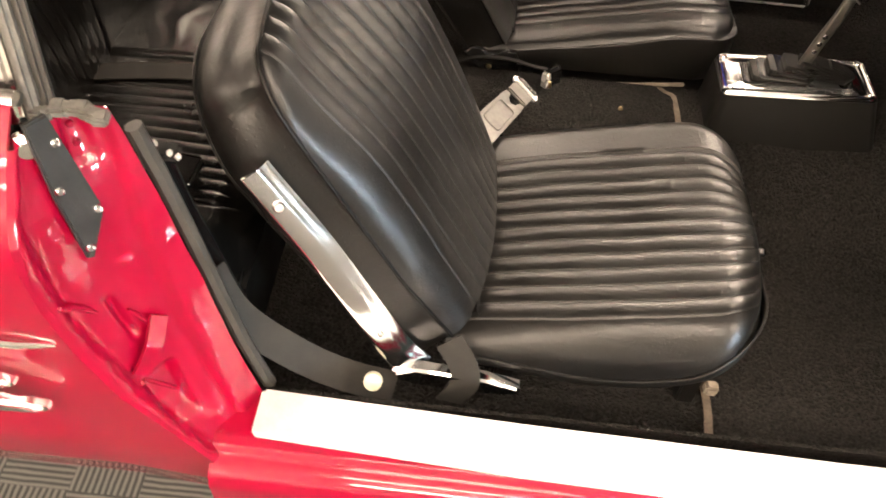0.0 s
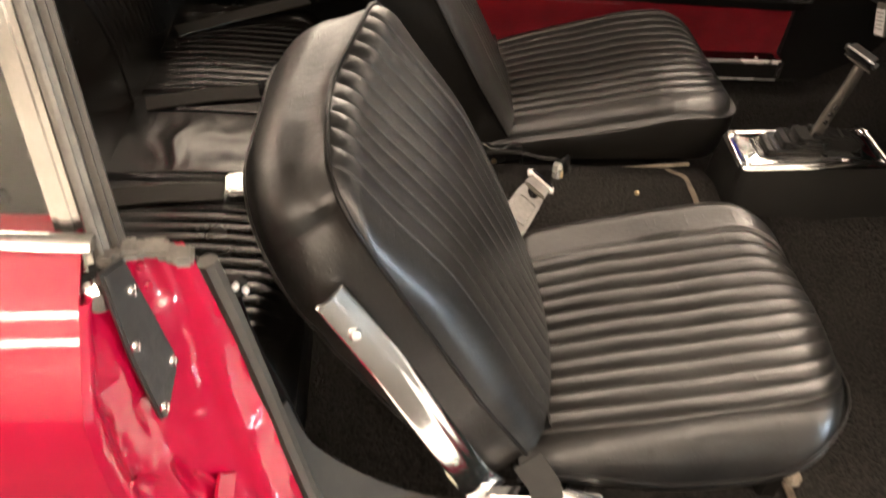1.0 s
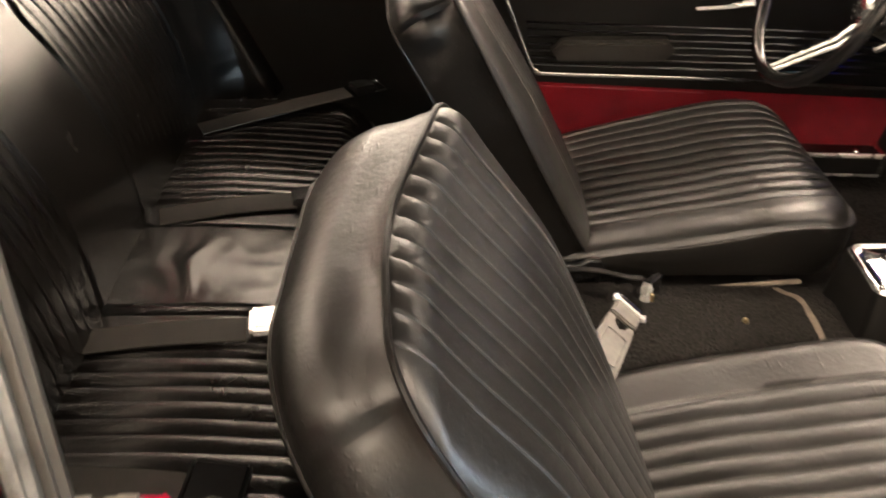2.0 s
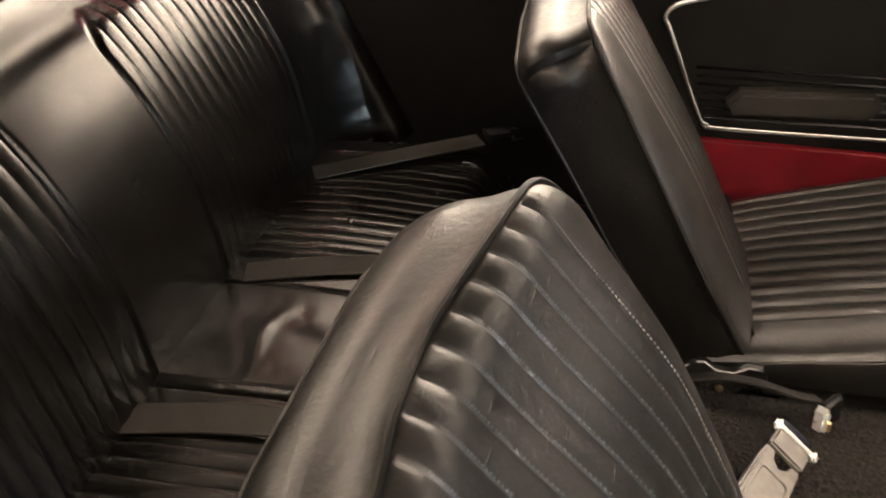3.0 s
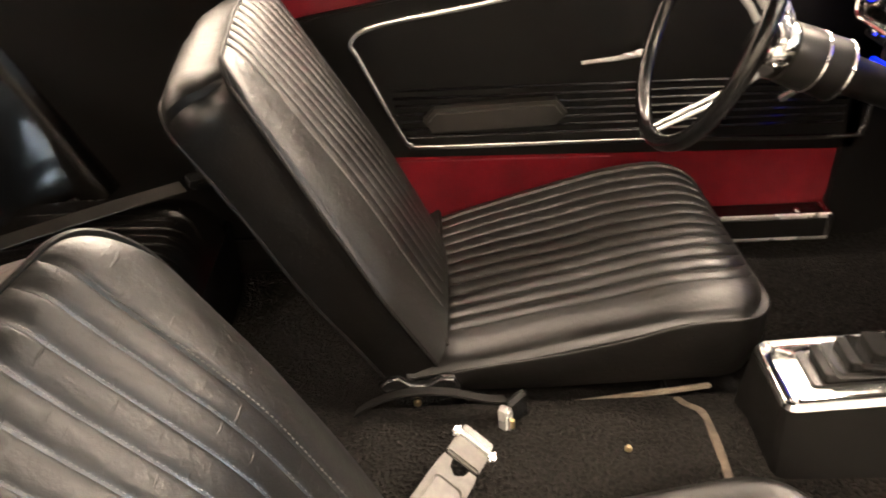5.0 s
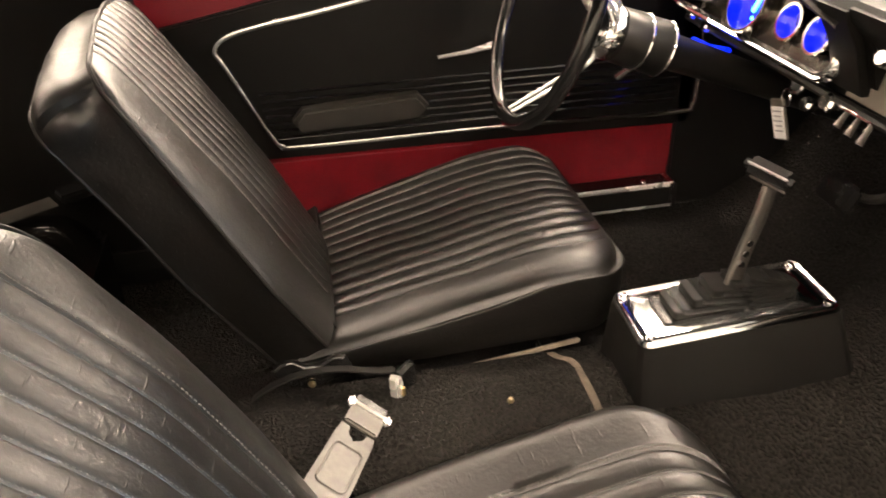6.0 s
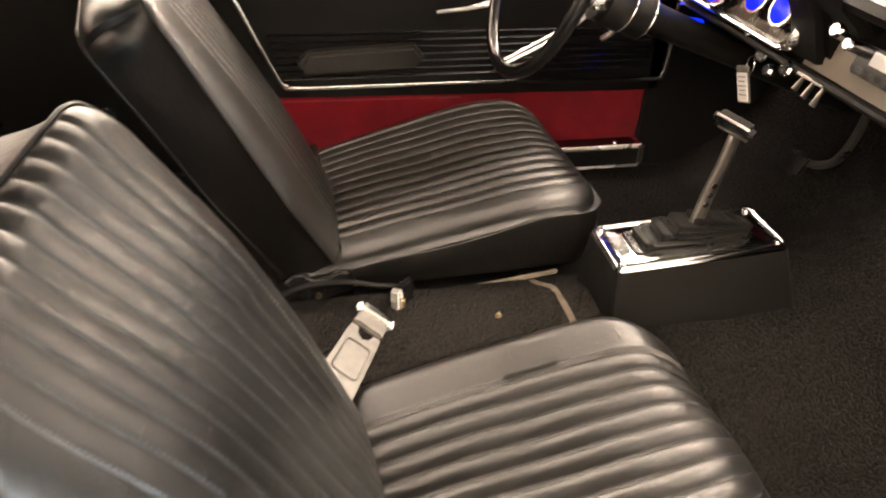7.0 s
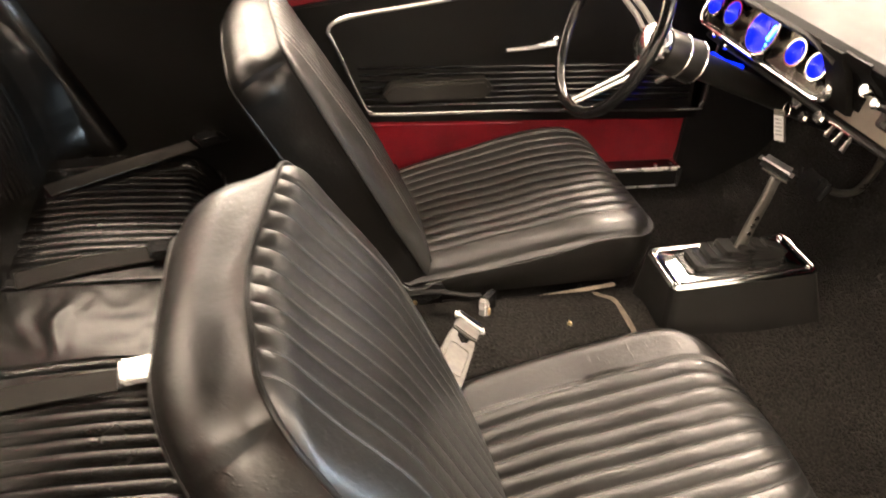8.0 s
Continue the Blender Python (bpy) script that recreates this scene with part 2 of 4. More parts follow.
tn.links.new(mx.outputs[0], rp.inputs[0])
tn.links.new(rp.outputs[0], tn.nodes["Principled BSDF"].inputs["Base Color"])
tn.nodes["Principled BSDF"].inputs["Roughness"].default_value = 0.95

plane("ground", (2.5, 0.7, -0.05), (21, 11.4, 0.1), TILE, "dark grey striped carpet tile floor of the showroom", "floor")
plane("ceiling", (2.5, 0.7, 3.25), (21, 11.4, 0.1), CEIL, "plain grey showroom ceiling", "ceiling")
plane("wall_north", (2.5, 6.35, 1.6), (21, 0.1, 3.2), WALL, "plain pale grey showroom wall", "wall")
plane("wall_south", (2.5, -5.05, 1.6), (21, 0.1, 3.2), WALL, "plain pale grey showroom wall", "wall")
plane("wall_east", (13.05, 0.65, 1.6), (0.1, 11.3, 3.2), WALL, "plain pale grey showroom wall", "wall")
plane("wall_west", (-8.05, 0.65, 1.6), (0.1, 11.3, 3.2), WALL, "plain pale grey showroom wall", "wall")
# made-up glowing window, out of view; puts a cool streak on the bench bolster
win = thing("added_window_1", (5.6, -4.98, 0.35), "added tall window, glowing cool white, out of view", "window", kind="structure")
part("pane", block((0.66, 0.02, 1.3), pose(5.6, -4.985, 0.95), 0), COOL_GLOW, win)
for k in (-0.37, 0.37):
    part("window_frame", block((0.08, 0.06, 1.4), pose(5.6 + k, -4.98, 0.95), 0.01), CEIL, win)
# made-up row of glowing panes, out of view, brightening the driver's seat
win = thing("added_window_2", (-0.5, 6.28, 0.4), "added long window, glowing pale, out of view", "window", kind="structure")
for k in range(4):
    part("pane", block((1.17, 0.02, 2.4), pose(-2.375 + 1.25 * k, 6.285, 1.55), 0), WARM_GLOW, win)
for k in range(5):
    part("window_frame", block((0.08, 0.06, 2.5), pose(-3.0 + 1.25 * k, 6.28, 1.55), 0.01), CEIL, win)


def tube_light(lx, ly):
    lamp = thing("ceiling_light", (lx, ly, 3.19), "long white fluorescent ceiling light, switched on", "ceiling light", "ceiling lights")
    part("tube", tube([(lx - 0.6, ly, 3.02), (lx + 0.6, ly, 3.02)], 0.075, 8), TUBE, lamp)
    part("batten", block((1.26, 0.09, 0.05), pose(lx, ly, 3.09), 0.006), WHITE, lamp, "white metal batten")
    for k in (-0.5, 0.5):
        part("rod", tube([(lx + k, ly, 3.1), (lx + k, ly, 3.2)], 0.006, 6), DULL, lamp)


# rows of fluorescent battens over the whole showroom
for lx in (-5.2, -3.1, -1.0, 1.1):
    for ly in (0.9, 2.5, 4.1, 5.8):
        tube_light(lx, ly)
# two close-set groups of extra tubes, added to brighten the driver's backrest
for ly in (0.9, 1.3, 1.7, 2.1, 2.5, 2.9, 3.3):
    tube_light(3.3, ly)
for ly in (2.5, 2.9, 3.3):
    tube_light(2.05, ly)
for lx in (-4.15, -2.05, 0.05, 2.15, 3.4):
    for ly in (-3.4, -2.5):
        tube_light(lx, ly)
for lx in (-4.15, -2.05):
    tube_light(lx, -4.3)
for lx in (0.05, 2.15):
    for ly in (4.9, 5.8):
        tube_light(lx, ly)

# ---- car shell ----
car = thing("car", (0, 0, 0), "red two-door car with black interior, passenger side open", "car", kind="structure")

# near quarter panel: the outer skin behind the door opening
JAMB = [  # z, outer x, outer y, inner x, inner y
    (0.16, -0.43, -0.79, -0.37, -0.70), (0.26, -0.43, -0.825, -0.37, -0.72), (0.34, -0.425, -0.838, -0.378, -0.725), (0.42, -0.47, -0.842, -0.402, -0.722),
    (0.50, -0.515, -0.848, -0.420, -0.72), (0.60, -0.545, -0.854, -0.438, -0.72), (0.68, -0.555, -0.862, -0.455, -0.72), (0.74, -0.557, -0.866, -0.467, -0.72),
    (0.775, -0.558, -0.862, -0.476, -0.72), (0.80, -0.559, -0.848, -0.482, -0.72), (0.83, -0.560, -0.825, -0.489, -0.72), (0.86, -0.562, -0.799, -0.497, -0.722), (0.895, -0.562, -0.759, -0.50, -0.724)]


def quarter(u, v, side=-1):
    z = 0.16 + 0.735 * v
    ox, oy, ix, iy = lerp_rows(JAMB, z)
    oy = (oy + lerp_rows(JAMB, min(z + 0.012, 0.895))[1] + lerp_rows(JAMB, z - 0.012)[1]) / 3
    x = ox - 0.9 * u
    flare = 0.016 * math.exp(-((z - 0.60) / 0.012) ** 2) + 0.014 / (1 + math.exp((z - 0.60) * 90))
    y = oy - 0.010 * math.sin(math.pi * v) * min(u * 4, 1) + flare * min(u * 6, 1)
    return (x, y * -side, z)


part("quarter_panel", thick(sheet(quarter, 24, 48), 0.004), RED, car, "glossy red rear quarter panel")


def gate(a, lo, hi, w):
    """1 between lo and hi, falling to 0 over w."""
    return 1 / (1 + math.exp(-min(max((a - lo) / w, -30), 30))) / (1 + math.exp(-min(max((hi - a) / w, -30), 30)))


def jamb(u, v):
    z = 0.30 + 0.555 * v
    ox, oy, ix, iy = lerp_rows(JAMB, z)
    x, y = ox + (ix - ox) * u, oy + (iy - oy) * u
    lump = noise.noise(Vector((u * 9, z * 26, 4.0)))
    # rolled outer lip with lumpy sealant behind it
    out = (0.017 + 0.0015 * lump) / (1 + math.exp((u - 0.13 - 0.03 * lump) * 60))
    out += 0.0018 * abs(noise.noise(Vector((u * 30, z * 70, 6.0)))) * gate(u, 0.10, 0.22, 0.015)
    # two pressed steps that run down beside the weatherstrip
    step = soft_rows([(0.30, 0.62), (0.395, 0.66), (0.465, 0.72), (0.685, 0.80), (0.84, 0.92)], z)
    out += 0.013 / (1 + math.exp(-(u - step) * 60)) + 0.005 / (1 + math.exp(-(u - step + 0.15) * 40))
    # rectangular recess near the top
    out -= 0.006 * gate(u, 0.60, 0.80, 0.012) * gate(z, 0.803, 0.862, 0.0025)
    # upright slot, three-cornered pocket at the foot, shallow dish between them
    out -= 0.011 * gate(u, 0.385, 0.44, 0.008) * gate(z, 0.556, 0.625, 0.003)
    tri = 0.30 + (z - 0.44) * 1.6
    out -= 0.020 * gate(u, tri - 0.16, tri + 0.14, 0.012) * gate(z, 0.40, 0.482, 0.004)
    out -= 0.006 * math.exp(-((u - 0.45) / 0.16) ** 2 - ((z - 0.70) / 0.06) ** 2)
    out += 0.0025 * math.exp(-((u - 0.64) / 0.03) ** 2 - ((z - 0.75) / 0.004) ** 2) + 0.003 * math.exp(-((u - 0.64) / 0.04) ** 2 - ((z - 0.665) / 0.004) ** 2)
    wob = 0.0016 * noise.noise(Vector((u * 4, z * 16, 1.0))) + 0.0005 * noise.noise(Vector((u * 14, z * 50, 2.0)))
    push = (out + wob - 0.014) * min(1, u / 0.05)
    return (x + 0.85 * push, y - 0.5 * push, z)


def on_jamb(u, z, off=0.0):
    p = Vector(jamb(u, (z - 0.30) / 0.555))
    return p + Vector((0.78, -0.62, 0.05)) * off


part("door_jamb", thick(sheet(jamb, 80, 190), 0.004), RED, car, "red painted door jamb with pressed steps")
for hu, hz in ((0.70, 0.842), (0.70, 0.822)):
    screw(on_jamb(hu, hz, 0.0005), (0.78, -0.62, 0.05), 0.0045, RED, car, "jamb_rivet")

# rocker and sill
def rocker(u, v):
    x = -0.43 + 2.0 * u
    prof = [(0, -0.735, 0.352), (0.3, -0.80, 0.352), (0.42, -0.815, 0.348), (0.5, -0.822, 0.338), (0.56, -0.836, 0.332), (0.63, -0.85, 0.322), (0.72, -0.856, 0.30), (0.85, -0.85, 0.24), (1.0, -0.80, 0.15)]
    y, z = lerp_rows(prof, v)
    return (x, y - 0.02 * u, z)


part("rocker_panel", thick(sheet(rocker, 20, 40), 0.004), RED, car, "glossy red rocker panel")

plate = slab([(-0.378, -0.796), (-0.372, -0.802), (0.0, -0.822), (1.3, -0.86), (1.3, -0.750), (0.47, -0.748), (0.0, -0.739), (-0.37, -0.726), (-0.378, -0.732)], 0.008, pose(0, 0, 0.354), 0.003)
sp = part("sill_plate", plate, STEEL, car, "bright brushed aluminium sill plate")
for i in range(12):
    x = 0.17 + 0.1 * i
    bm = tube([(x, -0.798 - 0.02 * (x - 0.17), 0.3625), (x + 0.075, -0.80 - 0.02 * (x - 0.17), 0.3625)], 0.0035, 6, squash=0.4)
    part("rib", bm, STEEL, sp)

# floor pan, tunnel and toe board as one carpet
FLOOR = [(-0.72, 0.345), (-0.70, 0.262), (-0.60, 0.255), (-0.30, 0.255), (-0.235, 0.285), (-0.17, 0.335), (-0.10, 0.372), (-0.04, 0.383), (0.04, 0.383), (0.105, 0.366),
         (0.132, 0.324), (0.17, 0.310), (0.235, 0.280), (0.30, 0.255), (0.60, 0.255), (0.70, 0.262), (0.72, 0.345)]


def carpet(u, v):
    x = -0.60 + 1.85 * u
    y = -0.72 + 1.44 * v
    z = lerp_rows(FLOOR, y)[0]
    rise = max(0, x - 0.85)
    z += rise * 0.55 + max(0, x - 1.0) * 0.8
    z += 0.05 * max(0, min((x - 0.55) / 0.4, 1)) * math.exp(-(y / 0.16) ** 2)
    z += 0.0015 * noise.noise(Vector((x * 18, y * 18, 0)))
    return (x, y, z)


tagged(part("carpet", thick(sheet(carpet, 110, 110), 0.006), CARPET), "black loop-pile carpet over the floor and tunnel", "carpet", kind="structure")

# windscreen frame, tail, cowl and bonnet as plain closing shells
part("windscreen_frame", tube(curve_points([(1.05, -0.69, 0.92), (0.70, -0.64, 1.12), (0.42, -0.57, 1.245), (0.38, -0.3, 1.275), (0.37, 0.0, 1.28), (0.38, 0.3, 1.275), (0.42, 0.57, 1.245), (0.70, 0.64, 1.12), (1.05, 0.69, 0.92)], 6), 0.02, 8), RED, car)
def roof_at(u, v, off=0.0):
    x = -0.95 + 1.36 * u
    half = 0.565 - 0.02 * abs(u - 0.5)
    return (x, half * (2 * v - 1), 1.20 + off + 0.065 * math.sin(math.pi * v) ** 0.6 + 0.03 * math.sin(math.pi * u))


part("headliner", thick(sheet(roof_at, 16, 20), 0.004), VINYL, car, "black vinyl headliner")
part("roof", thick(sheet(lambda u, v: roof_at(u, v, 0.022), 16, 20), 0.004), RED, car, "glossy red steel roof")
for side in (-1, 1):
    part("drip_rail", tube([(-0.95, side * 0.565, 1.21), (-0.27, side * 0.572, 1.235), (0.41, side * 0.565, 1.225)], 0.012, 8), CHROME, car)
    part("rear_pillar", slab([(-0.95, 1.21), (-0.74, 1.228), (-0.96, 0.90), (-1.42, 0.90)], 0.03, axes((0, side * 0.60 + 0.015, 0), (1, 0, 0), (0, -1, 0)), 0.004), RED, car)
part("rear_shelf", block((0.4, 1.2, 0.02), pose(-1.25, 0, 0.86), 0.006), VINYL, car)
part("tail_panel", block((0.02, 1.5, 0.7), pose(-1.46, 0, 0.55), 0.004), RED, car)
for side in (-1, 1):
    part("kick_panel", block((0.62, 0.02, 0.66), pose(1.06, side * 0.70, 0.60), 0.004), PLASTIC, car)
part("firewall", block((0.02, 1.46, 0.75), pose(1.27, 0, 0.62), 0.004), PLASTIC, car)
part("cowl", block((0.25, 1.5, 0.03), pose(1.2, 0, 0.93), 0.01), RED, car)

# far quarter skin and its inner trim
part("quarter_panel", thick(sheet(lambda u, v: quarter(u, v, 1), 12, 24), 0.004), RED, car)


def far_trim(u, v):
    return (-0.30 - 1.0 * u, 0.66 - 0.03 * v, 0.26 + 0.63 * v)


part("quarter_trim_panel", thick(sheet(far_trim, 12, 12), 0.012), VINYL, car, "black vinyl quarter trim panel")
part("quarter_trim_panel", thick(sheet(lambda u, v: (-0.40 - 0.075 * v - 0.8 * u, -0.672, 0.26 + 0.465 * v), 12, 12), 0.012), VINYL, car)
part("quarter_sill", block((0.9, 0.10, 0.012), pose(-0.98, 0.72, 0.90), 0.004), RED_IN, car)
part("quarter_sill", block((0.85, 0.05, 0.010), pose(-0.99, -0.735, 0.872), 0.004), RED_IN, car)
part("belt_moulding", tube([(-0.545, -0.785, 0.905), (-0.8, -0.785, 0.912), (-1.4, -0.785, 0.92)], 0.010, 8, squash=0.6), CHROME, car, "bright belt moulding")
part("belt_seal", tube([(-0.55, -0.772, 0.895), (-1.4, -0.772, 0.91)], 0.008, 6), RUBBER, car)
part("jamb_weatherstrip", tube([(lerp_rows(JAMB, z)[2] + 0.006, -0.705, z) for z in (0.345, 0.38, 0.45, 0.55, 0.65, 0.75, 0.818)], 0.0105, 8), RUBBER, car, "worn grey rubber door weatherstrip")
gk = bmesh.new()
for i in range(9):
    f = i / 8
    n = noise.noise(Vector((i * 1.7, 3.0, 0)))
    block((0.016 + 0.004 * n, 0.020 + 0.006 * n, 0.010 + 0.006 * abs(n)), pose(-0.548 + 0.062 * f, -0.757 + 0.014 * math.sin(f * 3) + 0.004 * n, 0.866 + 0.003 * n, 20 * n, 12 * n, 40 * n), 0.003, 2, gk)
part("jamb_gasket", gk, GASKET, car, "crumbled grey rubber gasket")
# welded strap across the jamb, folded tabs and weld beads
def strap_at(u, v):
    c = on_jamb(0.62 - 0.37 * u, 0.570 - 0.07 * u, 0.006 + 0.010 * math.sin(math.pi * u))
    return c + Vector((0.0064, 0.008, -0.010)) * (2 * v - 1)


part("jamb_strap", thick(sheet(strap_at, 16, 6), 0.004), RED, car, "red painted welded strap")
part("jamb_fold", tube([on_jamb(0.10 + 0.19 * k / 6, 0.675 - 0.055 * k / 6, 0.003 + 0.003 * math.sin(k)) for k in range(7)], [0.002, 0.004, 0.005, 0.0045, 0.005, 0.004, 0.002], 8), RED, car)
part("jamb_fold", tube([on_jamb(0.47 + 0.02 * k, 0.60 - 0.012 * k, 0.003) for k in range(5)], [0.002, 0.0035, 0.004, 0.0035, 0.002], 8), RED, car)
part("jamb_fold", tube([on_jamb(0.20 + 0.035 * k, 0.487 - 0.012 * k, 0.002) for k in range(6)], 0.003, 8), RED, car)
for tip, fz in ((-0.598, 0.487), (-0.626, 0.536), (-0.651, 0.580)):
    fin = [(tip, fz), (tip - 0.008, fz + 0.006), (tip - 0.03, fz + 0.010), (tip - 0.10, fz + 0.012), (tip - 0.36, fz + 0.014), (tip - 0.36, fz - 0.014), (tip - 0.10, fz - 0.012), (tip - 0.03, fz - 0.010), (tip - 0.008, fz - 0.006)]
    part("side_ornament", slab(fin, 0.016, axes((0, -0.856, 0), (1, 0, 0), (0, -1, 0)), 0.006, 3), CHROME, car, "chrome side ornament fin")
part("side_moulding", tube([(-0.560, -0.856, 0.613), (-0.6, -0.862, 0.614), (-1.4, -0.862, 0.62)], [0.002, 0.005, 0.005], 8), CHROME, car)

# ---- quarter window post ----
post = thing("quarter_window_post", (-0.53, -0.76, 0.87), "chrome-edged quarter window frame with grey rubber weatherstrip", "window frame")
P0, P1 = Vector((-0.558, -0.756, 0.855)), Vector((-0.645, -0.592, 1.215))
pd = (P1 - P0).normalized()
mm = axes(P0, (1, 0.25, 0), pd)
L = (P1 - P0).length
part("chrome_strip", block((0.021, 0.018, L), mm @ pose(-0.0115, -0.006, L / 2), 0.006), DIM_CHROME, post, "chrome strip with its colour dimmed")
part("weatherstrip", block((0.014, 0.022, L), mm @ pose(0.007, 0.0, L / 2), 0.005), GASKET, post, "weathered grey rubber weatherstrip")
part("weatherstrip_lip", block((0.012, 0.018, L), mm @ pose(0.021, 0.004, L / 2), 0.005), RUBBER, post, "dark rubber lip")
bracket = part("bracket", slab([(-0.015, 0.03), (0.010, 0.03), (0.027, -0.098), (-0.003, -0.146), (-0.010, -0.143), (-0.016, -0.06)], 0.006, axes((-0.534, -0.782, 0.85), (0.55, 0.83, 0), (0.83, -0.55, 0.15)), 0.002), DARKMETAL, post, "dark metal bracket plate with screws")
bm_ = axes((-0.534, -0.782, 0.85), (0.55, 0.83, 0), (0.83, -0.55, 0.15))
for u, v in ((0.006, 0.000), (-0.009, -0.050), (0.020, -0.092), (-0.004, -0.130)):
    p = bm_ @ Vector((u, v, 0.006))
    screw(p, (0.83, -0.55, 0.15), 0.0055, CHROME, bracket)
part("end_cap", lathe([(0.016, 0), (0.016, 0.008), (0.010, 0.014), (0, 0.015)], axes((-0.556, -0.778, 0.845), (0, 0, 1), (0.5, -0.85, 0)), 16), CHROME, post, "dull chrome end cap")
GLASS = bpy.data.materials.new("window_glass")
GLASS.use_nodes = True
g = GLASS.node_tree.nodes["Principled BSDF"]
g.inputs["Transmission Weight"].default_value, g.inputs["Roughness"].default_value, g.inputs["IOR"].default_value = 1.0, 0.0, 1.45
g.inputs["Base Color"].default_value = (0.9, 0.93, 0.92, 1)
bm = bmesh.new()
bm.faces.new([bm.verts.new(p) for p in ((-0.575, -0.754, 0.875), (-0.655, -0.596, 1.20), (-1.00, -0.596, 1.20), (-1.25, -0.754, 0.885))])
pane = part("glass_pane", thick(bm, 0.004), GLASS, post, "clear quarter window glass", smooth=False)
pane.visible_shadow = False

# ---- seats ----
def pleat(fr, puff=0.0017, groove=0.0013):
    """Depth below the crest: fr is 0 on the stitched line, 1 midway."""
    return puff * (1 - fr) ** 2 + groove * max(0, 1 - fr / 0.16)


def stitching(lines, surface, parent, step=0.0052):
    """A row of short raised threads beside every stitched line."""
    bm = bmesh.new()
    for c, v0, v1, length in lines:
        n = int(length / step)
        for i in range(n):
            a = Vector(surface(c, v0 + (v1 - v0) * (i + 0.15) / n))
            b = Vector(surface(c, v0 + (v1 - v0) * (i + 0.80) / n))
            w = Vector(surface(c + 0.0009, v0 + (v1 - v0) * (i + 0.5) / n)) - Vector(surface(c, v0 + (v1 - v0) * (i + 0.5) / n))
            nrm = w.cross(b - a).normalized()
            w = w.normalized() * 0.00045
            nrm = nrm * (0.0006 if nrm.z > 0 or nrm.x > 0 else -0.0006)
            vs = [bm.verts.new(p) for p in (a - w - nrm, a + w - nrm, b + w - nrm, b - w - nrm, (a * 0.75 + b * 0.25) + nrm, (b * 0.75 + a * 0.25) + nrm)]
            for f in ((0, 1, 4), (2, 3, 5), (1, 2, 5, 4), (3, 0, 4, 5)):
                bm.faces.new([vs[k] for k in f])
    ob = part("stitching", bm, THREAD, parent)
    return tagged(ob, kind="stuff")


def front_seat(yc, dx, dz, outer, lean, reach, narrow):
    """A bucket seat: yc its middle, outer the side (-1 or 1) towards its door."""
    seat = thing("bucket_seat", (0.1 + dx, yc, 0.26), "", "car seat", "front bucket seats")
    X0, LEN, HALF, RC = -0.12 + dx, 0.485 + reach, 0.245 if narrow else 0.258, 0.065 if narrow else 0.105

    def top(x):
        return dz + soft_rows([(-0.12, 0.388), (-0.05, 0.407), (0.05, 0.432), (0.15, 0.453), (0.25, 0.477), (0.32, 0.488), (0.36, 0.486), (0.42, 0.478)], x - dx, 0.05)

    def fall(x, t):
        """How far the rounded border drops to its piping; deep on the passenger's door side."""
        if narrow:
            return max(0.020, top(x) - soft_rows([(-0.2, 0.395), (-0.037, 0.405), (0.039, 0.414), (0.12, 0.431), (0.18, 0.441), (0.27, 0.466), (0.33, 0.487), (0.38, 0.50), (0.44, 0.496)], x))
        inner = 0.030
        deep = top(x) - soft_rows([(-0.12, 0.368), (-0.08, 0.367), (0.0, 0.364), (0.09, 0.352), (0.18, 0.358), (0.265, 0.382), (0.305, 0.42), (0.34, 0.45), (0.40, 0.455)], x)
        f = min(max((-t - 0.25) / 0.65, 0), 1)
        return inner + (max(deep, inner) - inner) * f * f * (3 - 2 * f)

    def half(x):
        e = x - (X0 + LEN - RC)
        w = HALF - 0.012 * max(0, 1 - (x - X0) / 0.2)
        return w if e <= 0 else w - RC + math.sqrt(max(RC * RC - e * e, 0)) * 0.999

    # eleven pleats, a little nearer to the door than to the tunnel
    PITCH, npl, k = 0.034, 11, 16
    IN0, IN1 = (-0.165, -0.165 + 11 * 0.034) if outer > 0 else (0.165 - 11 * 0.034, 0.165)
    cols = [-1 + (i / 14) * (1 + IN0 / HALF) for i in range(14)]
    cols += [(IN0 + PITCH * i / k) / HALF for i in range(npl * k + 1)]
    cols += [IN1 / HALF + (i / 14) * (1 - IN1 / HALF) for i in range(1, 15)]
    NX = 46

    def cush(u, v):
        return cush_at(cols[int(round(u * (len(cols) - 1)))] * HALF, v)

    def cush_at(c, v):
        t = c / HALF
        x = X0 + LEN * (1 - (1 - v) ** 1.5)
        w = half(x)
        bow = 0.022 * max(0, -t) ** 2 * v ** 3 if not narrow else 0
        yy = t * HALF
        y = t * w
        d = min((HALF - abs(yy)), 1.0)
        df = X0 + LEN - x
        R = (0.060 if t < 0 else 0.040) if narrow else (0.040 if t > 0 else 0.062)
        a = max(0, 1 - d / R)
        b = max(0, 1 - df / 0.075)
        q = min(math.hypot(a, b), 1)
        drop = fall(x, t) * (1 - math.sqrt(max(1 - q * q, 0)))
        z = top(x) - drop - 0.008 * (1 - t * t) * min(1, (X0 + LEN - x) / 0.1)
        if narrow:
            z -= 0.022 * max(0, t) ** 1.5 * max(0, 1 - (x - X0) / 0.36)
        if IN0 - 1e-6 <= yy <= IN1 + 1e-6:
            ph = (yy - IN0) / PITCH
            fr = abs(ph - round(ph)) * 2
            fade = min(1, (x - X0) / 0.03) * min(1, max(df, 0) / 0.02)
            z -= pleat(fr, 0.0030, 0.0014) * fade
        else:
            z += 0.0012
        z += 0.0025 * noise.noise(Vector((x * 9, y * 9, yc)))
        return (x - bow, yc + y, z)

    cushion = part("cushion", sheet(cush, len(cols) - 1, NX), LEATHER, seat, "pleated black leather seat cushion")
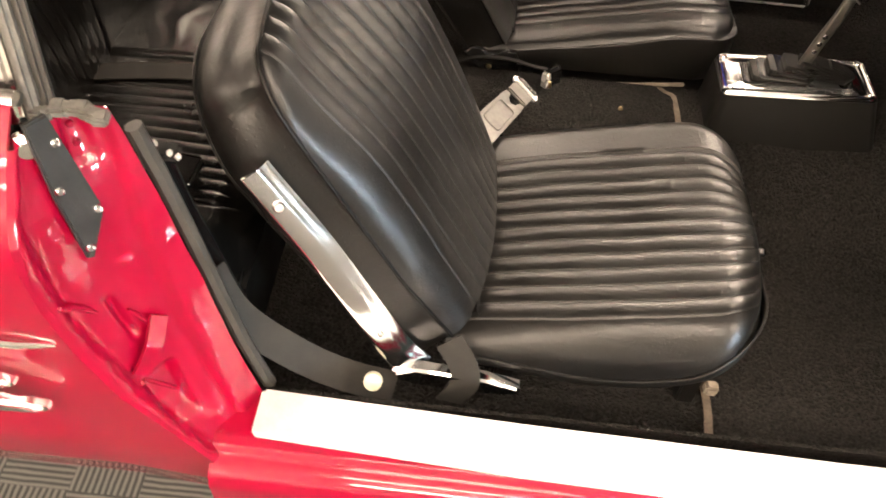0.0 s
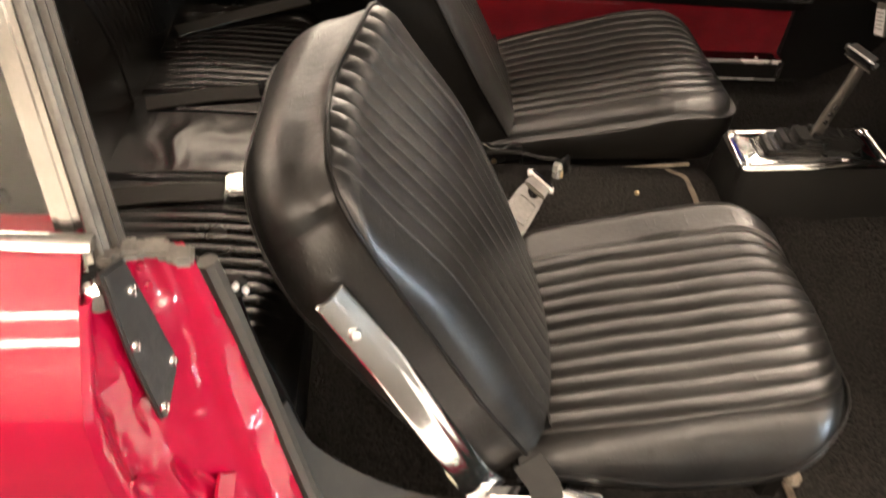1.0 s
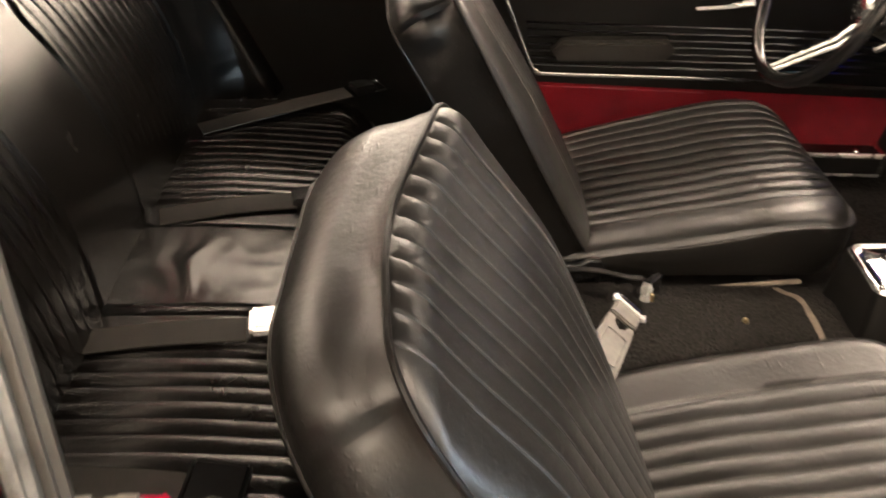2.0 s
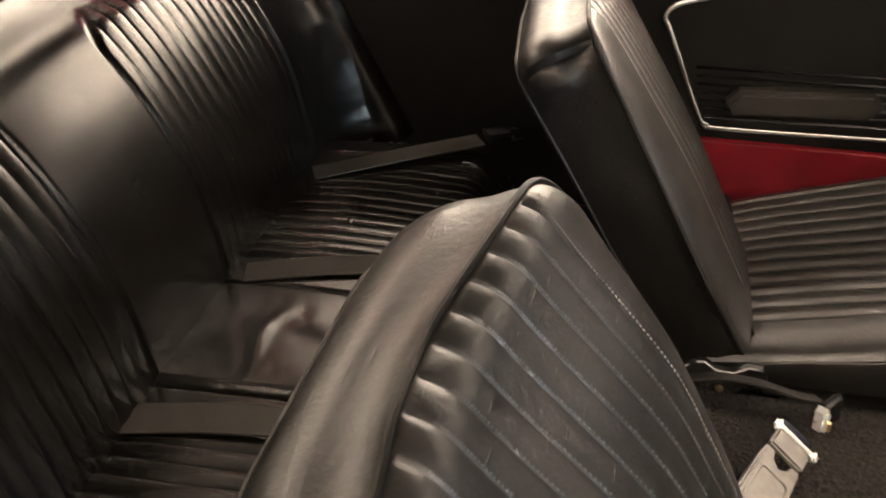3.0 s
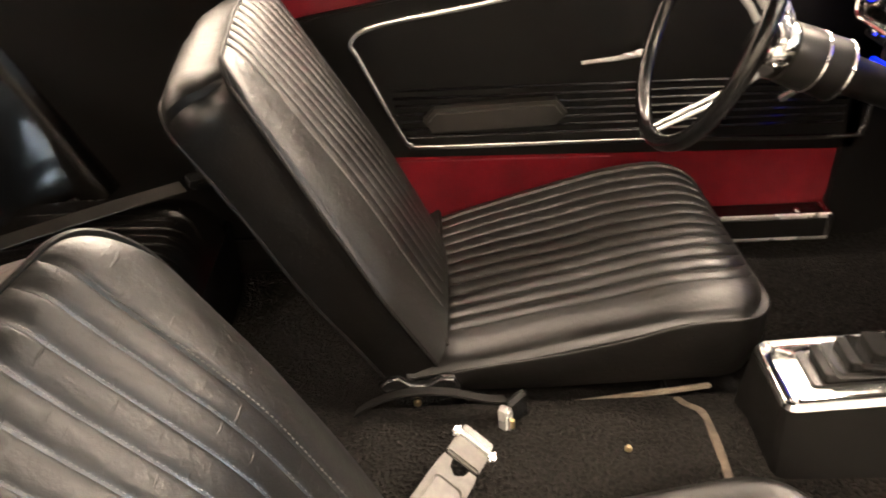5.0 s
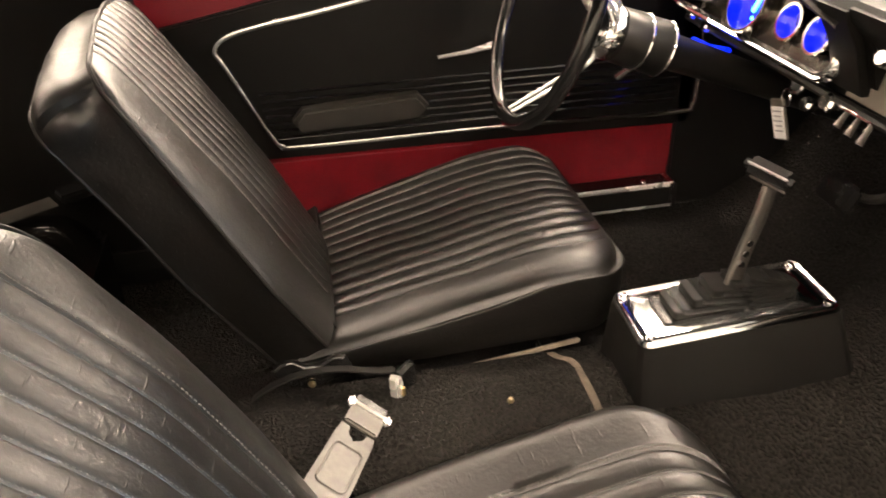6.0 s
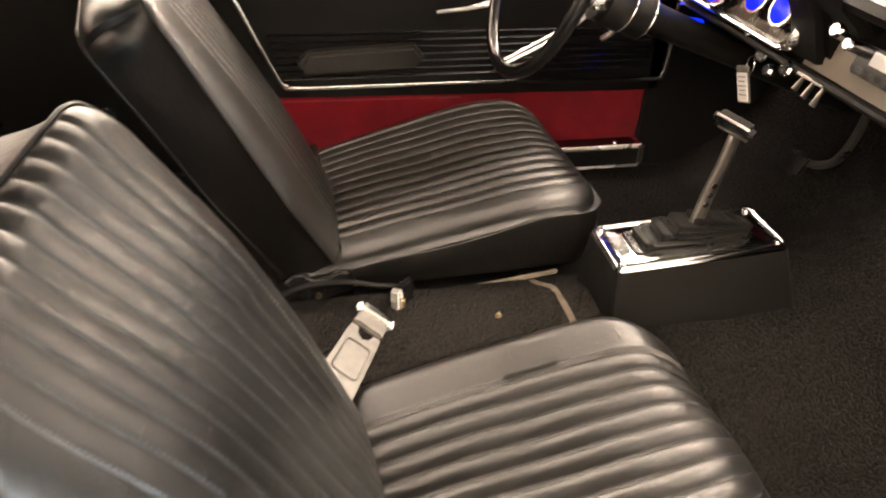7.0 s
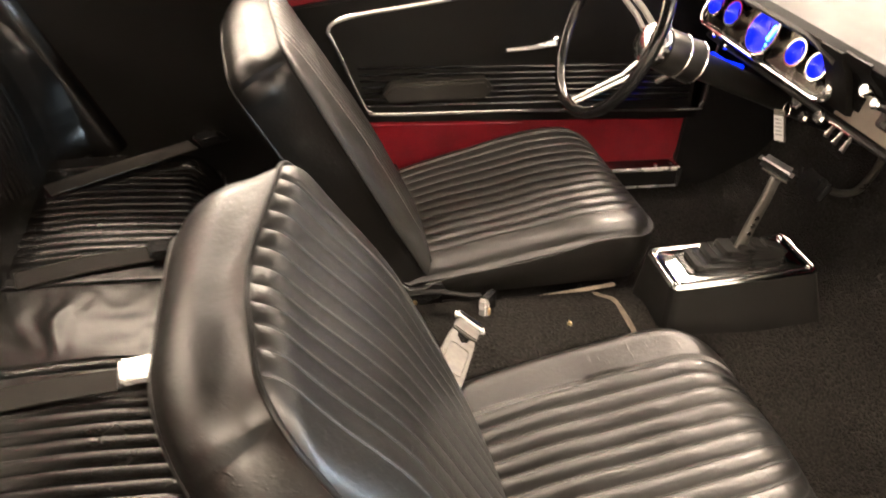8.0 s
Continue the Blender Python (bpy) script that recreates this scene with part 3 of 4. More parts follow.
    stitching([(IN0 + PITCH * i + 0.0019, 0.03, 0.90, LEN) for i in range(npl + 1)], cush_at, cushion)
    # outline of the cushion's lower edge, from rear inner round the front to rear outer
    edge = []
    for j in range(31):
        x = X0 + (LEN - RC) * j / 30
        edge.append((x, -half(x)))
    for j in range(1, 12):
        a = math.pi / 2 * j / 12
        edge.append((X0 + LEN - RC + RC * math.sin(a), -HALF + RC - RC * math.cos(a)))
    edge.append((X0 + LEN, -HALF + RC))
    full = edge + [(x, -y) for x, y in reversed(edge)]
    if not narrow:
        full = [(x - 0.022 * max(0, -y / HALF) ** 2 * max(0, (x - X0) / LEN) ** 3, y) for x, y in full]

    def low(x, y):
        return top(x) - fall(x, y / HALF) - (0.022 * max(0, y / HALF) ** 1.5 * max(0, 1 - (x - X0) / 0.36) if narrow else 0)

    n = len(full) - 1
    part("piping", tube([(x + 0.001, yc + y * 1.006, low(x, y) - 0.001) for x, y in full], 0.0024, 7), LEATHER, cushion)

    def base(u, v):
        x, y = full[int(round(u * n))]
        cx = X0 + 0.2
        s = 1.0 - 0.035 * v + 0.02 * math.sin(math.pi * v)
        return (cx + (x - cx) * s, yc + y * s, low(x, y) - 0.002 - v * (low(x, y) - min(0.345 + dz + 0.03 * (x - X0), low(x, y) - 0.03)))

    part("seat_base", sheet(base, n, 6), LEATHER, seat, "black leather-covered seat base")
    part("underside", block((0.36, 0.40, 0.03), pose(X0 + 0.22, yc, 0.345), 0.01), PLASTIC, seat)
    for sy in (-1, 1):
        yy = yc + sy * 0.236
        part("seat_track", block((0.29 if sy != outer else 0.34, 0.010, 0.008), pose(X0 + 0.295, yc + sy * 0.252 if sy != outer else yy - outer * 0.05, 0.337 + dz if sy != outer else 0.338, 0, -6.8), 0.003), WORN if sy != outer else PLASTIC, seat, "worn tan seat track" if sy != outer else "black seat track")
        for xx in (X0 + 0.10, X0 + 0.40):
            part("track_foot", block((0.03, 0.03, 0.075), pose(xx, yy + (0.03 if yy < yc else -0.03), 0.295), 0.004), PLASTIC, seat)

    if not narrow:
        # slide lever under the front edge, and the tan end of the outer track
        lever_ = part("slide_lever", tube([(X0 + 0.40, yc, 0.375), (X0 + 0.475, yc, 0.392), (X0 + 0.512, yc, 0.402)], 0.004, 8), PLASTIC, seat, "black seat slide lever")
        part("knob", lathe([(0.004, 0), (0.008, 0.003), (0.008, 0.014), (0.005, 0.018), (0, 0.018)], axes((X0 + 0.508, yc, 0.401), (0, 1, 0), (1, 0, 0.25)), 14), GLOSS, lever_)
        part("track_end", block((0.022, 0.020, 0.022), pose(X0 + 0.44, yc - 0.205, 0.285), 0.004), WORN, seat, "worn tan track end")

    # backrest
    LEAN_BACK = radians(lean)
    org = Vector((-0.055 if narrow else -0.092, yc, 0.40 + dz))
    vd = Vector((-math.sin(LEAN_BACK), 0, math.cos(LEAN_BACK)))
    wd = Vector((math.cos(LEAN_BACK), 0, math.sin(LEAN_BACK)))
    ud = Vector((0, -outer, 0))
    H, R2 = 0.50, 0.058
    INNER = [(0.0, 0.232), (0.15, 0.243), (0.40, 0.240), (0.50, 0.232)]
    OUTER = [(0.0, 0.232), (0.15, 0.246), (0.40, 0.244), (0.50, 0.236)]
    BACK = [(0.0, 0.226), (0.15, 0.243), (0.38, 0.243), (0.50, 0.236)]
    BACK_IN = BACK
    CROWN = [(-0.25, 1.02), (-0.19, 1.042), (-0.10, 1.062), (0.0, 1.055), (0.10, 1.045), (0.16, 1.035), (0.25, 1.02)]
    RI, DEEP, ROLL, PUFF, RB, RBI = 0.095, 0.118, 0.10, 0.012, 0.125, 0.11
    if narrow:  # this backrest tapers on its tunnel side
        INNER = [(0.0, 0.240), (0.13, 0.242), (0.30, 0.210), (0.41, 0.190), (0.50, 0.176)]
        BACK_IN = [(0.0, 0.215), (0.15, 0.20), (0.32, 0.176), (0.50, 0.165)]
        CROWN = [(-0.25, 1.0), (-0.10, 1.035), (0.0, 1.03), (0.10, 1.005), (0.16, 0.99), (0.25, 0.975)]
        RI, DEEP, ROLL, PUFF, RB, RBI = 0.040, 0.10, 0.055, 0.004, 0.09, 0.045

    def lift(u, v):
        return v * (1 + (lerp_rows(CROWN, u)[0] - 1) * min(v / 0.4, 1) ** 2)

    def sunk(t, v):
        """The outer seam lies a little behind the inner one."""
        return -0.026 * max(0, -t) ** 2 * max(0, 1 - v / 0.46)

    def ahead(u, v):
        """The seam comes forward towards the top, on the tunnel side above all."""
        if narrow:
            return 0.010 * min(v / H, 1)
        f = min(max((u / 0.245 + 0.25) / 1.0, 0), 1)
        return 0.046 * min(v / H, 1) * f * f * (3 - 2 * f)

    def at(u, v, w):
        return org + ud * u + vd * v + wd * w

    k = 16
    npb, PB_ = 10, 0.0325
    I0, I1 = -0.195, -0.195 + 10 * 0.0325
    bcols = [-0.245 + (0.245 + I0) * i / 12 for i in range(12)] + [I0 + PB_ * i / k for i in range(npb * k + 1)] + [I1 + (0.24 - I1) * i / 18 for i in range(1, 19)]

    TOP = 0.05 if narrow else 0.034

    def bpanel(s, q):
        return bpanel_at(bcols[int(round(s * (len(bcols) - 1)))], q)

    def bpanel_at(c, q):
        t = c / 0.245 if c < 0 else c / 0.24
        side, rc = (OUTER, R2) if t < 0 else (INNER, RI)
        v0 = H * (1 - (1 - q) ** 1.6)
        w_ = lerp_rows(side, v0)[0]
        e = max(0, abs(t) * w_ - (w_ - rc))
        limit = H - rc + math.sqrt(max(rc * rc - e * e, 0))
        v0 *= limit / H
        w_ = lerp_rows(side, v0)[0]
        u = t * w_
        v = lift(u, v0)
        a = max(0, 1 - (1 - abs(t)) * 0.24 / (0.055 if t < 0 else ROLL))
        b = max(0, 1 - (limit - v0) / TOP)
        qq = min(math.hypot(a, b), 1)
        roll = math.sqrt(max(1 - qq * qq, 0))
        out = roll * (0.030 + (0.008 if narrow else 0.014) * (1 - t * t) + 0.012 * math.sin(math.pi * min(v0 / H, 1)))
        rise = min(max((v0 - (H - 0.22)) / 0.22, 0), 1)
        out *= 1 - (0.3 if narrow else 0.5) * rise * rise * (3 - 2 * rise)
        if narrow:
            out = ahead(u, v0) + roll * (0.005 + (1 - 0.6 * t * t) * (0.008 + 0.016 * (1 - v0 / H) + 0.014 * math.sin(math.pi * min(v0 / H, 1))))
        else:
            out += ahead(u, v0)
        if I0 - 1e-6 <= c <= I1 + 1e-6:
            ph = (c - I0) / PB_
            fr = abs(ph - round(ph)) * 2
            near = max(0, 1 - (limit - v0) / 0.030)
            end = min(1, (limit - v0) / 0.004) * min(1, v0 / 0.03)
            out -= (pleat(fr, 0.0022, 0.0012) + 0.0012 * near ** 2 * (1 - fr) ** 2) * end
        crinkle = noise.noise(Vector((u * 70, v0 * 130, yc))) * noise.noise(Vector((u * 7, v0 * 7, 3 + yc)))
        out += 0.0014 * noise.noise(Vector((u * 9, v0 * 9, yc + 4))) + 0.0007 * crinkle
        return at(u, v, out + sunk(t, v0))

    back = part("backrest", sheet(bpanel, len(bcols) - 1, 150), LEATHER, seat, "pleated black leather backrest")

    stitching([(I0 + PB_ * i + 0.0019, 0.02, 0.88, 0.47) for i in range(npb + 1)], bpanel_at, back)
    # the seam line: (front u, back u, v) from the outer foot over the top to the inner foot
    line = []
    NS, NC, NT = 44, 24, 24
    for j in range(NS):
        v0 = (H - R2) * j / NS
        line.append((-lerp_rows(OUTER, v0)[0], -lerp_rows(BACK, v0)[0], v0, (H - RB) * j / NS, 0.0))
    for j in range(NC):
        a = math.pi / 2 * j / NC
        v0 = H - R2 + R2 * math.sin(a)
        line.append((-(lerp_rows(OUTER, v0)[0] - R2 + R2 * math.cos(a)), -(0.240 - RB + RB * math.cos(a)), v0, H - RB + RB * math.sin(a), a))
    bi = BACK_IN[-1][1] + 0.004
    f0, f1 = -(OUTER[-1][1] - R2), INNER[-1][1] - RI
    b0, b1 = -(0.240 - RB), bi - RBI
    for j in range(NT + 1):
        g = j / NT
        line.append((f0 + (f1 - f0) * g, b0 + (b1 - b0) * g, H, H, math.pi / 2))
    for j in range(NC - 1, -1, -1):
        a = math.pi / 2 * j / NC
        v0 = H - RI + RI * math.sin(a)
        line.append((lerp_rows(INNER, v0)[0] - RI + RI * math.cos(a), bi - RBI + RBI * math.cos(a), v0, H - RBI + RBI * math.sin(a), a))
    for j in range(NS - 1, -1, -1):
        v0 = (H - RI) * j / NS
        line.append((lerp_rows(INNER, v0)[0], lerp_rows(BACK_IN, v0)[0], v0, (H - RBI) * j / NS, 0.0))
    nr = len(line) - 1
    seam = [at(u, lift(u, v0) + 0.001, 0.001 + ahead(u, v0) + sunk(u / 0.245, v0)) for u, _, v0, _, _ in line]
    part("piping", tube(seam, 0.0034, 7, up=(0.3, 0, 1)), VINYL, back)
    folds = (NS + NC * 0.45, NS + NC + NT + 1 + NC * 0.55)

    def gusset(s, q):
        i = s * nr
        u, ub, v0, vb, ang = line[int(round(i))]
        depth = DEEP - 0.016 * max(0, 1 - v0 / 0.2)
        uu = u + (ub - u) * q ** 0.8
        vv = lift(u, v0) + (lift(ub, vb) * 0.985 - lift(u, v0)) * q
        up_ = 1 / (1 + math.exp(-(v0 - (H - 0.05)) * 150))
        bulge = (PUFF + (0.016 - PUFF) * up_) * math.sin(math.pi * q ** 1.5) - 0.004 * math.sin(math.pi * min(q * 2.2, 1)) * up_
        for fo in folds:
            near = math.exp(-((i - fo) / 1.0) ** 2)
            bulge -= (0.003 if narrow else 0.006) * near * min(1, q * 5) * min(1, (1 - q) * 4)
        cap = 1 / (1 + math.exp(-min(max(4.0 * (i - folds[0]), -40), 40))) / (1 + math.exp(-min(max(4.0 * (folds[1] - i), -40), 40)))
        over = max(math.exp(-(abs(i - folds[0]) / 10) ** 2), math.exp(-(abs(i - folds[1]) / 10) ** 2))
        bulge += 0.009 * cap * over * min(1, q * 6) * min(1, (1 - q) * 5)
        top, flat = math.sin(ang), math.cos(ang)
        sgn = -1 if uu < 0 else 1
        n1 = 0.002 * noise.noise(Vector((uu * 16, v0 * 16, q * 2.2 + yc)))
        return at(uu + sgn * (bulge + n1) * flat, vv + (bulge + n1) * top, -depth * q + (ahead(u, v0) + sunk(u / 0.245, v0)) * (1 - q))

    part("side_band", sheet(gusset, nr, 18), LEATHER, back, "smooth black leather side band of the backrest")

    def shell(s, q):
        u, ub, v0, vb, _ = line[int(round(s * nr))]
        depth = DEEP - 0.016 * max(0, 1 - v0 / 0.2)
        return at(ub * (1 - q), 0.24 + (lift(ub, vb) * 0.985 - 0.24) * (1 - q), -depth - 0.014 * math.sin(q * math.pi / 2))

    part("back_shell", sheet(shell, nr, 8), VINYL, back)
    part("back_piping", tube([at(ub, lift(ub, vb) * 0.985, -(DEEP - 0.016 * max(0, 1 - v0 / 0.2))) for u, ub, v0, vb, _ in line], 0.003, 7, up=(0.3, 0, 1)), VINYL, back)
    part("bottom_panel", slab([(-0.2, -0.10), (0.2, -0.10), (0.2, 0.02), (-0.2, 0.02)], 0.012, axes(at(0, 0.004, 0), (0, 1, 0), -vd), 0.003), VINYL, back)

    # hinge brackets: a long chrome one towards the door, a short black one towards the tunnel
    yo = yc + outer * 0.252
    arm = thing_arm(yo, dx, dz, outer, seat)
    yi = yc - outer * 0.262
    poly = [(-0.054, 0.014), (-0.040, 0.026), (-0.024, 0.028), (-0.008, 0.016), (0.014, 0.014), (0.034, 0.026), (0.054, 0.024), (0.062, 0.008), (0.056, -0.010), (0.03, -0.016), (0.0, -0.027), (-0.03, -0.018)]
    hinge = part("hinge_bracket", slab(poly, 0.010, axes((-0.105 + dx, yi, 0.378 + dz), (1, 0, 0.0), (0, -outer, 0)), 0.003, 3), GLOSS, seat, "black steel hinge bracket")
    screw((-0.105 + dx, yi - outer * 0.012, 0.364 + dz), (0, -outer, 0), 0.006, BRASS, hinge, "bolt")
    return seat


def thing_arm(yo, dx, dz, outer, seat):
    pts = [(-0.372 + dx, 0.722 + dz), (-0.30 + dx, 0.60 + dz), (-0.235 + dx, 0.47 + dz), (-0.185 + dx, 0.375 + dz), (-0.16 + dx, 0.345 + dz)]
    bm = bmesh.new()

    def strip(u, v):
        p = lerp_rows([(i / 4, *q) for i, q in enumerate(pts)], u)
        nx, nz = 0.88, 0.47
        w = 0.0165 + 0.008 * u
        o = (v - 0.5) * 2
        return (p[0] + nx * w * o, yo + outer * (0.022 - 0.010 * o - 0.005 * abs(o) ** 4 - 0.003 / (1 + math.exp(-(o - 0.45) * 18)) - 0.004 * u), p[1] + nz * w * o)

    sheet(strip, 30, 20, bm)
    arm = part("chrome_arm", thick(bm, 0.006), CHROME, seat, "polished chrome seat hinge arm")
    foot = [(-0.195, 0.348), (-0.16, 0.362), (-0.05, 0.352), (0.0, 0.338), (0.0, 0.322), (-0.03, 0.318), (-0.15, 0.322), (-0.185, 0.33)]
    m = Matrix.Translation((dx, yo + outer * 0.012, dz)) @ axes((0, 0, 0), (1, 0, 0), (0, -1, 0))
    part("foot", slab([(x, z) for x, z in foot], 0.02, m, 0.004), CHROME, arm)
    screw((-0.345 + dx, yo + outer * 0.023, 0.672 + dz), (0.3, outer * 0.8, 0.45), 0.008, CHROME, arm)
    screw((-0.215 + dx, yo + outer * 0.021, 0.43 + dz), (0.3, outer * 0.8, 0.45), 0.005, CHROME, arm)
    return arm


passenger = front_seat(-0.385, 0.0, 0.0, -1, 33, 0.004, False)
passenger["label"] = "black pleated leather passenger bucket seat with chrome hinge arm"
driver = front_seat(0.385, 0.022, 0.012, 1, 32, 0.04, True)
driver["label"] = "black pleated leather driver's bucket seat behind the steering wheel"

# ---- rear seat ----
rear = thing("bench_seat", (-0.65, 0, 0.26), "black pleated leather rear bench seat with smooth centre", "car seat")


def pleats(y, lo, hi, pitch):
    p = (hi - lo) / round((hi - lo) / pitch)
    ph = (y - lo) / p
    return pleat(abs(ph - round(ph)) * 2, 0.0015, 0.0011)


def inset(a, b, lo, hi, b0, b1, r):
    """Signed distance to a rounded rectangle, negative inside."""
    qx, qy = abs(a - (lo + hi) / 2) - (hi - lo) / 2 + r, abs(b - (b0 + b1) / 2) - (b1 - b0) / 2 + r
    return math.hypot(max(qx, 0), max(qy, 0)) + min(max(qx, qy), 0) - r


def insert(y, b, lo, hi, b0, b1):
    d = inset(y, b, lo, hi, b0, b1, 0.05)
    dip = 0.0055 * math.exp(-(d / 0.0045) ** 2)
    if d < 0:
        dip += pleats(y, lo, hi, 0.0265) * min(1, -d / 0.008)
    return dip


def rear_cush(u, v):
    y = -0.60 + 1.20 * u
    x = -0.85 + 0.42 * v
    fr = max(0, (x + 0.50) / 0.07)
    z = 0.485 - 0.07 * fr * fr + 0.012 * math.sin(math.pi * v)
    edge = max(0, (abs(y) - 0.52) / 0.08)
    z -= 0.04 * edge * edge
    z -= insert(y, x, -0.49, -0.20, -0.95, -0.455) + insert(y, x, 0.15, 0.49, -0.95, -0.455)
    if -0.136 < y < 0.072:
        mid = 1 - abs(y + 0.03) / 0.12
        fold = noise.noise(Vector((x * 26 + 3 * noise.noise(Vector((x * 9, y * 9, 5.0))), y * 9, 2.0)))
        z += 0.006 + (0.0050 * fold + 0.0055 * noise.noise(Vector((x * 17, y * 13, 2.0))) + 0.0008 * noise.noise(Vector((x * 45, y * 30, 4.0)))) * mid
    for line in (-0.136, 0.072):
        z -= 0.008 * math.exp(-((y - line) / 0.005) ** 2)
    return (x, y, z + 0.002 * noise.noise(Vector((x * 8, y * 8, 1.0))))


part("cushion", thick(sheet(rear_cush, 560, 60), 0.02), SHINY, rear, "pleated black leather bench cushion")
part("bench_front", block((0.03, 1.2, 0.18), pose(-0.445, 0, 0.335), 0.01), VINYL, rear)


def rear_back(u, v):
    y = -0.62 + 1.255 * u
    h = 0.47 * v
    x = -0.775 - 0.36 * h
    z = 0.455 + h * 0.94
    o = 0.046 * math.sin(math.pi * v)
    if v > 0.85:
        o -= 0.06 * ((v - 0.85) / 0.15) ** 2
    o -= insert(y, h, 0.078, 0.46, -0.2, 0.425) + insert(y, h, -0.46, -0.135, -0.2, 0.425)
    b = max(0, (abs(y) - 0.51) / 0.13)
    o += 0.115 * min(b, 0.78) ** 2.2 * max(1.4 - 1.5 * v, 0.2)
    o += 0.0025 * noise.noise(Vector((h * 8, y * 8, 7.0)))
    if b > 0:
        o += 0.004 * b * noise.noise(Vector((h * 40, y * 25, 9.0)))
    return (x + o, y, z + o * 0.3)


part("seat_back", thick(sheet(rear_back, 560, 60), 0.02), SHINY, rear, "pleated black leather bench back")

# tube added along the bolster, shaped to reflect a bright streak
roll = []
for i in range(13):
    f = i / 12
    roll.append(Vector((-0.652 - 0.195 * f, 0.610, 0.465 + 0.415 * f)) - Vector((0.55, -0.80, 0.21)) * 0.050)
part("bolster_streak_roll", tube(roll, 0.050, 36), SHINY, rear, "glossy roll added on the bench back's edge to catch a light streak")

# ---- far door ----
door = thing("driver_door", (0.25, 0.70, 0.30), "closed red door with black vinyl trim panel and chrome moulding", "car door")
part("outer_skin", thick(sheet(lambda u, v: (-0.50 + 1.35 * u, 0.84 - 0.05 * (2 * v - 1) ** 2, 0.28 + 0.63 * v), 8, 12), 0.004), RED, door)
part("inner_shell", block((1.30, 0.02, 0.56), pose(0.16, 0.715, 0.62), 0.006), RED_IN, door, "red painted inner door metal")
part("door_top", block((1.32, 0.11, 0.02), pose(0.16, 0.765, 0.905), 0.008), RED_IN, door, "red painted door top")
panel = slab([(-0.42, 0.49), (0.78, 0.468), (0.80, 0.85), (0.3, 0.84), (-0.05, 0.80), (-0.30, 0.755), (-0.42, 0.73)], 0.014, axes((0, 0.704, 0), (1, 0, 0), (0, -1, 0)), 0.004)
part("trim_panel", panel, VINYL, door, "black vinyl door trim panel")
pile = slab([(-0.40, 0.345), (0.722, 0.345), (0.742, 0.352), (0.752, 0.372), (0.757, 0.487), (-0.40, 0.505)], 0.007, axes((0, 0.7045, 0), (1, 0, 0), (0, -1, 0)), 0.003)
part("lower_carpet", pile, RED_PILE, door, "red carpeted lower door panel")
part("carpet_seam", tube([(-0.38, 0.6965, 0.478), (0.30, 0.6965, 0.468)], 0.0016, 6), RED_IN, door)
loop = curve_points([(-0.165, 0.735), (-0.186, 0.712), (-0.172, 0.68), (-0.105, 0.535), (-0.085, 0.513), (-0.05, 0.507), (0.35, 0.506), (0.74, 0.497), (0.785, 0.51), (0.79, 0.56), (0.79, 0.78), (0.77, 0.82), (0.5, 0.82), (0.2, 0.80), (0.0, 0.768), (-0.1, 0.752)], 6, True)
part("moulding", tube([(p[0], 0.686, p[1]) for p in loop], 0.0055, 8, closed=True, squash=0.7, up=(0, 1, 0)), CHROME, door, "thin chrome moulding loop")
for i in range(7):
    z = 0.622 - 0.0155 * i
    part("rib", tube([(-0.12 + 0.003 * i, 0.688, z), (0.74, 0.688, z)], 0.0036, 6, squash=0.9), GLOSS, door)
rest = slab([(-0.045, 0.545), (0.185, 0.552), (0.207, 0.575), (0.185, 0.602), (-0.04, 0.592), (-0.062, 0.568)], 0.030, axes((0, 0.688, 0), (1, 0, 0), (0, -1, 0)), 0.008)
part("armrest", rest, LIT_ARMPAD, door, "black padded armrest, lightened as if lit")
handle = part("door_handle", tube([(0.225, 0.655, 0.674), (0.29, 0.655, 0.68), (0.345, 0.66, 0.69)], [0.006, 0.007, 0.012], 8, squash=0.6), PALE_CHROME, door, "chrome door handle")
part("boss", lathe([(0.018, 0), (0.016, 0.02), (0.010, 0.03), (0, 0.031)], axes((0.35, 0.688, 0.692), (1, 0, 0), (0, -1, 0)), 16), CHROME, handle)
fs = part("far_sill_plate", block((1.24, 0.055, 0.010), pose(0.115, 0.668, 0.343), 0.003), GLOSS, car, "glossy black sill plate with chrome edges and screws")
part("far_sill_flange", block((1.24, 0.006, 0.046), pose(0.115, 0.638, 0.322), 0.002), PLASTIC, car)
part("far_sill_edge", tube([(0.02, 0.637, 0.350), (0.735, 0.637, 0.350)], 0.0055, 8), PALE_CHROME, car, "bright sill edge")
part("far_sill_edge", tube([(0.02, 0.636, 0.300), (0.735, 0.636, 0.300)], 0.004, 8), PALE_CHROME, car)
part("far_sill_end", block((0.016, 0.07, 0.06), pose(0.735, 0.66, 0.33), 0.006), CHROME, car)
for xx in (0.45, 0.675):
    screw((xx, 0.655, 0.352), (0, 0, 1), 0.007, CHROME, fs)

# ---- dashboard ----
dash = thing("dashboard", (0.85, 0, 0.70), "black padded dashboard with chrome gauge cluster", "dashboard")


def dash_pad(u, v):
    y = -0.66 + 1.32 * u
    prof = [(0, 0.80, 0.715), (0.12, 0.735, 0.722), (0.2, 0.722, 0.74), (0.45, 0.735, 0.83), (0.5, 0.72, 0.845), (0.56, 0.672, 0.855), (0.62, 0.652, 0.872), (0.68, 0.66, 0.888), (0.78, 0.74, 0.905), (1, 1.15, 0.935)]
    x, z = lerp_rows(prof, v)
    return (x, y, z)


part("pad", thick(sheet(dash_pad, 24, 40), 0.01), VINYL, dash, "black padded dash top and face")

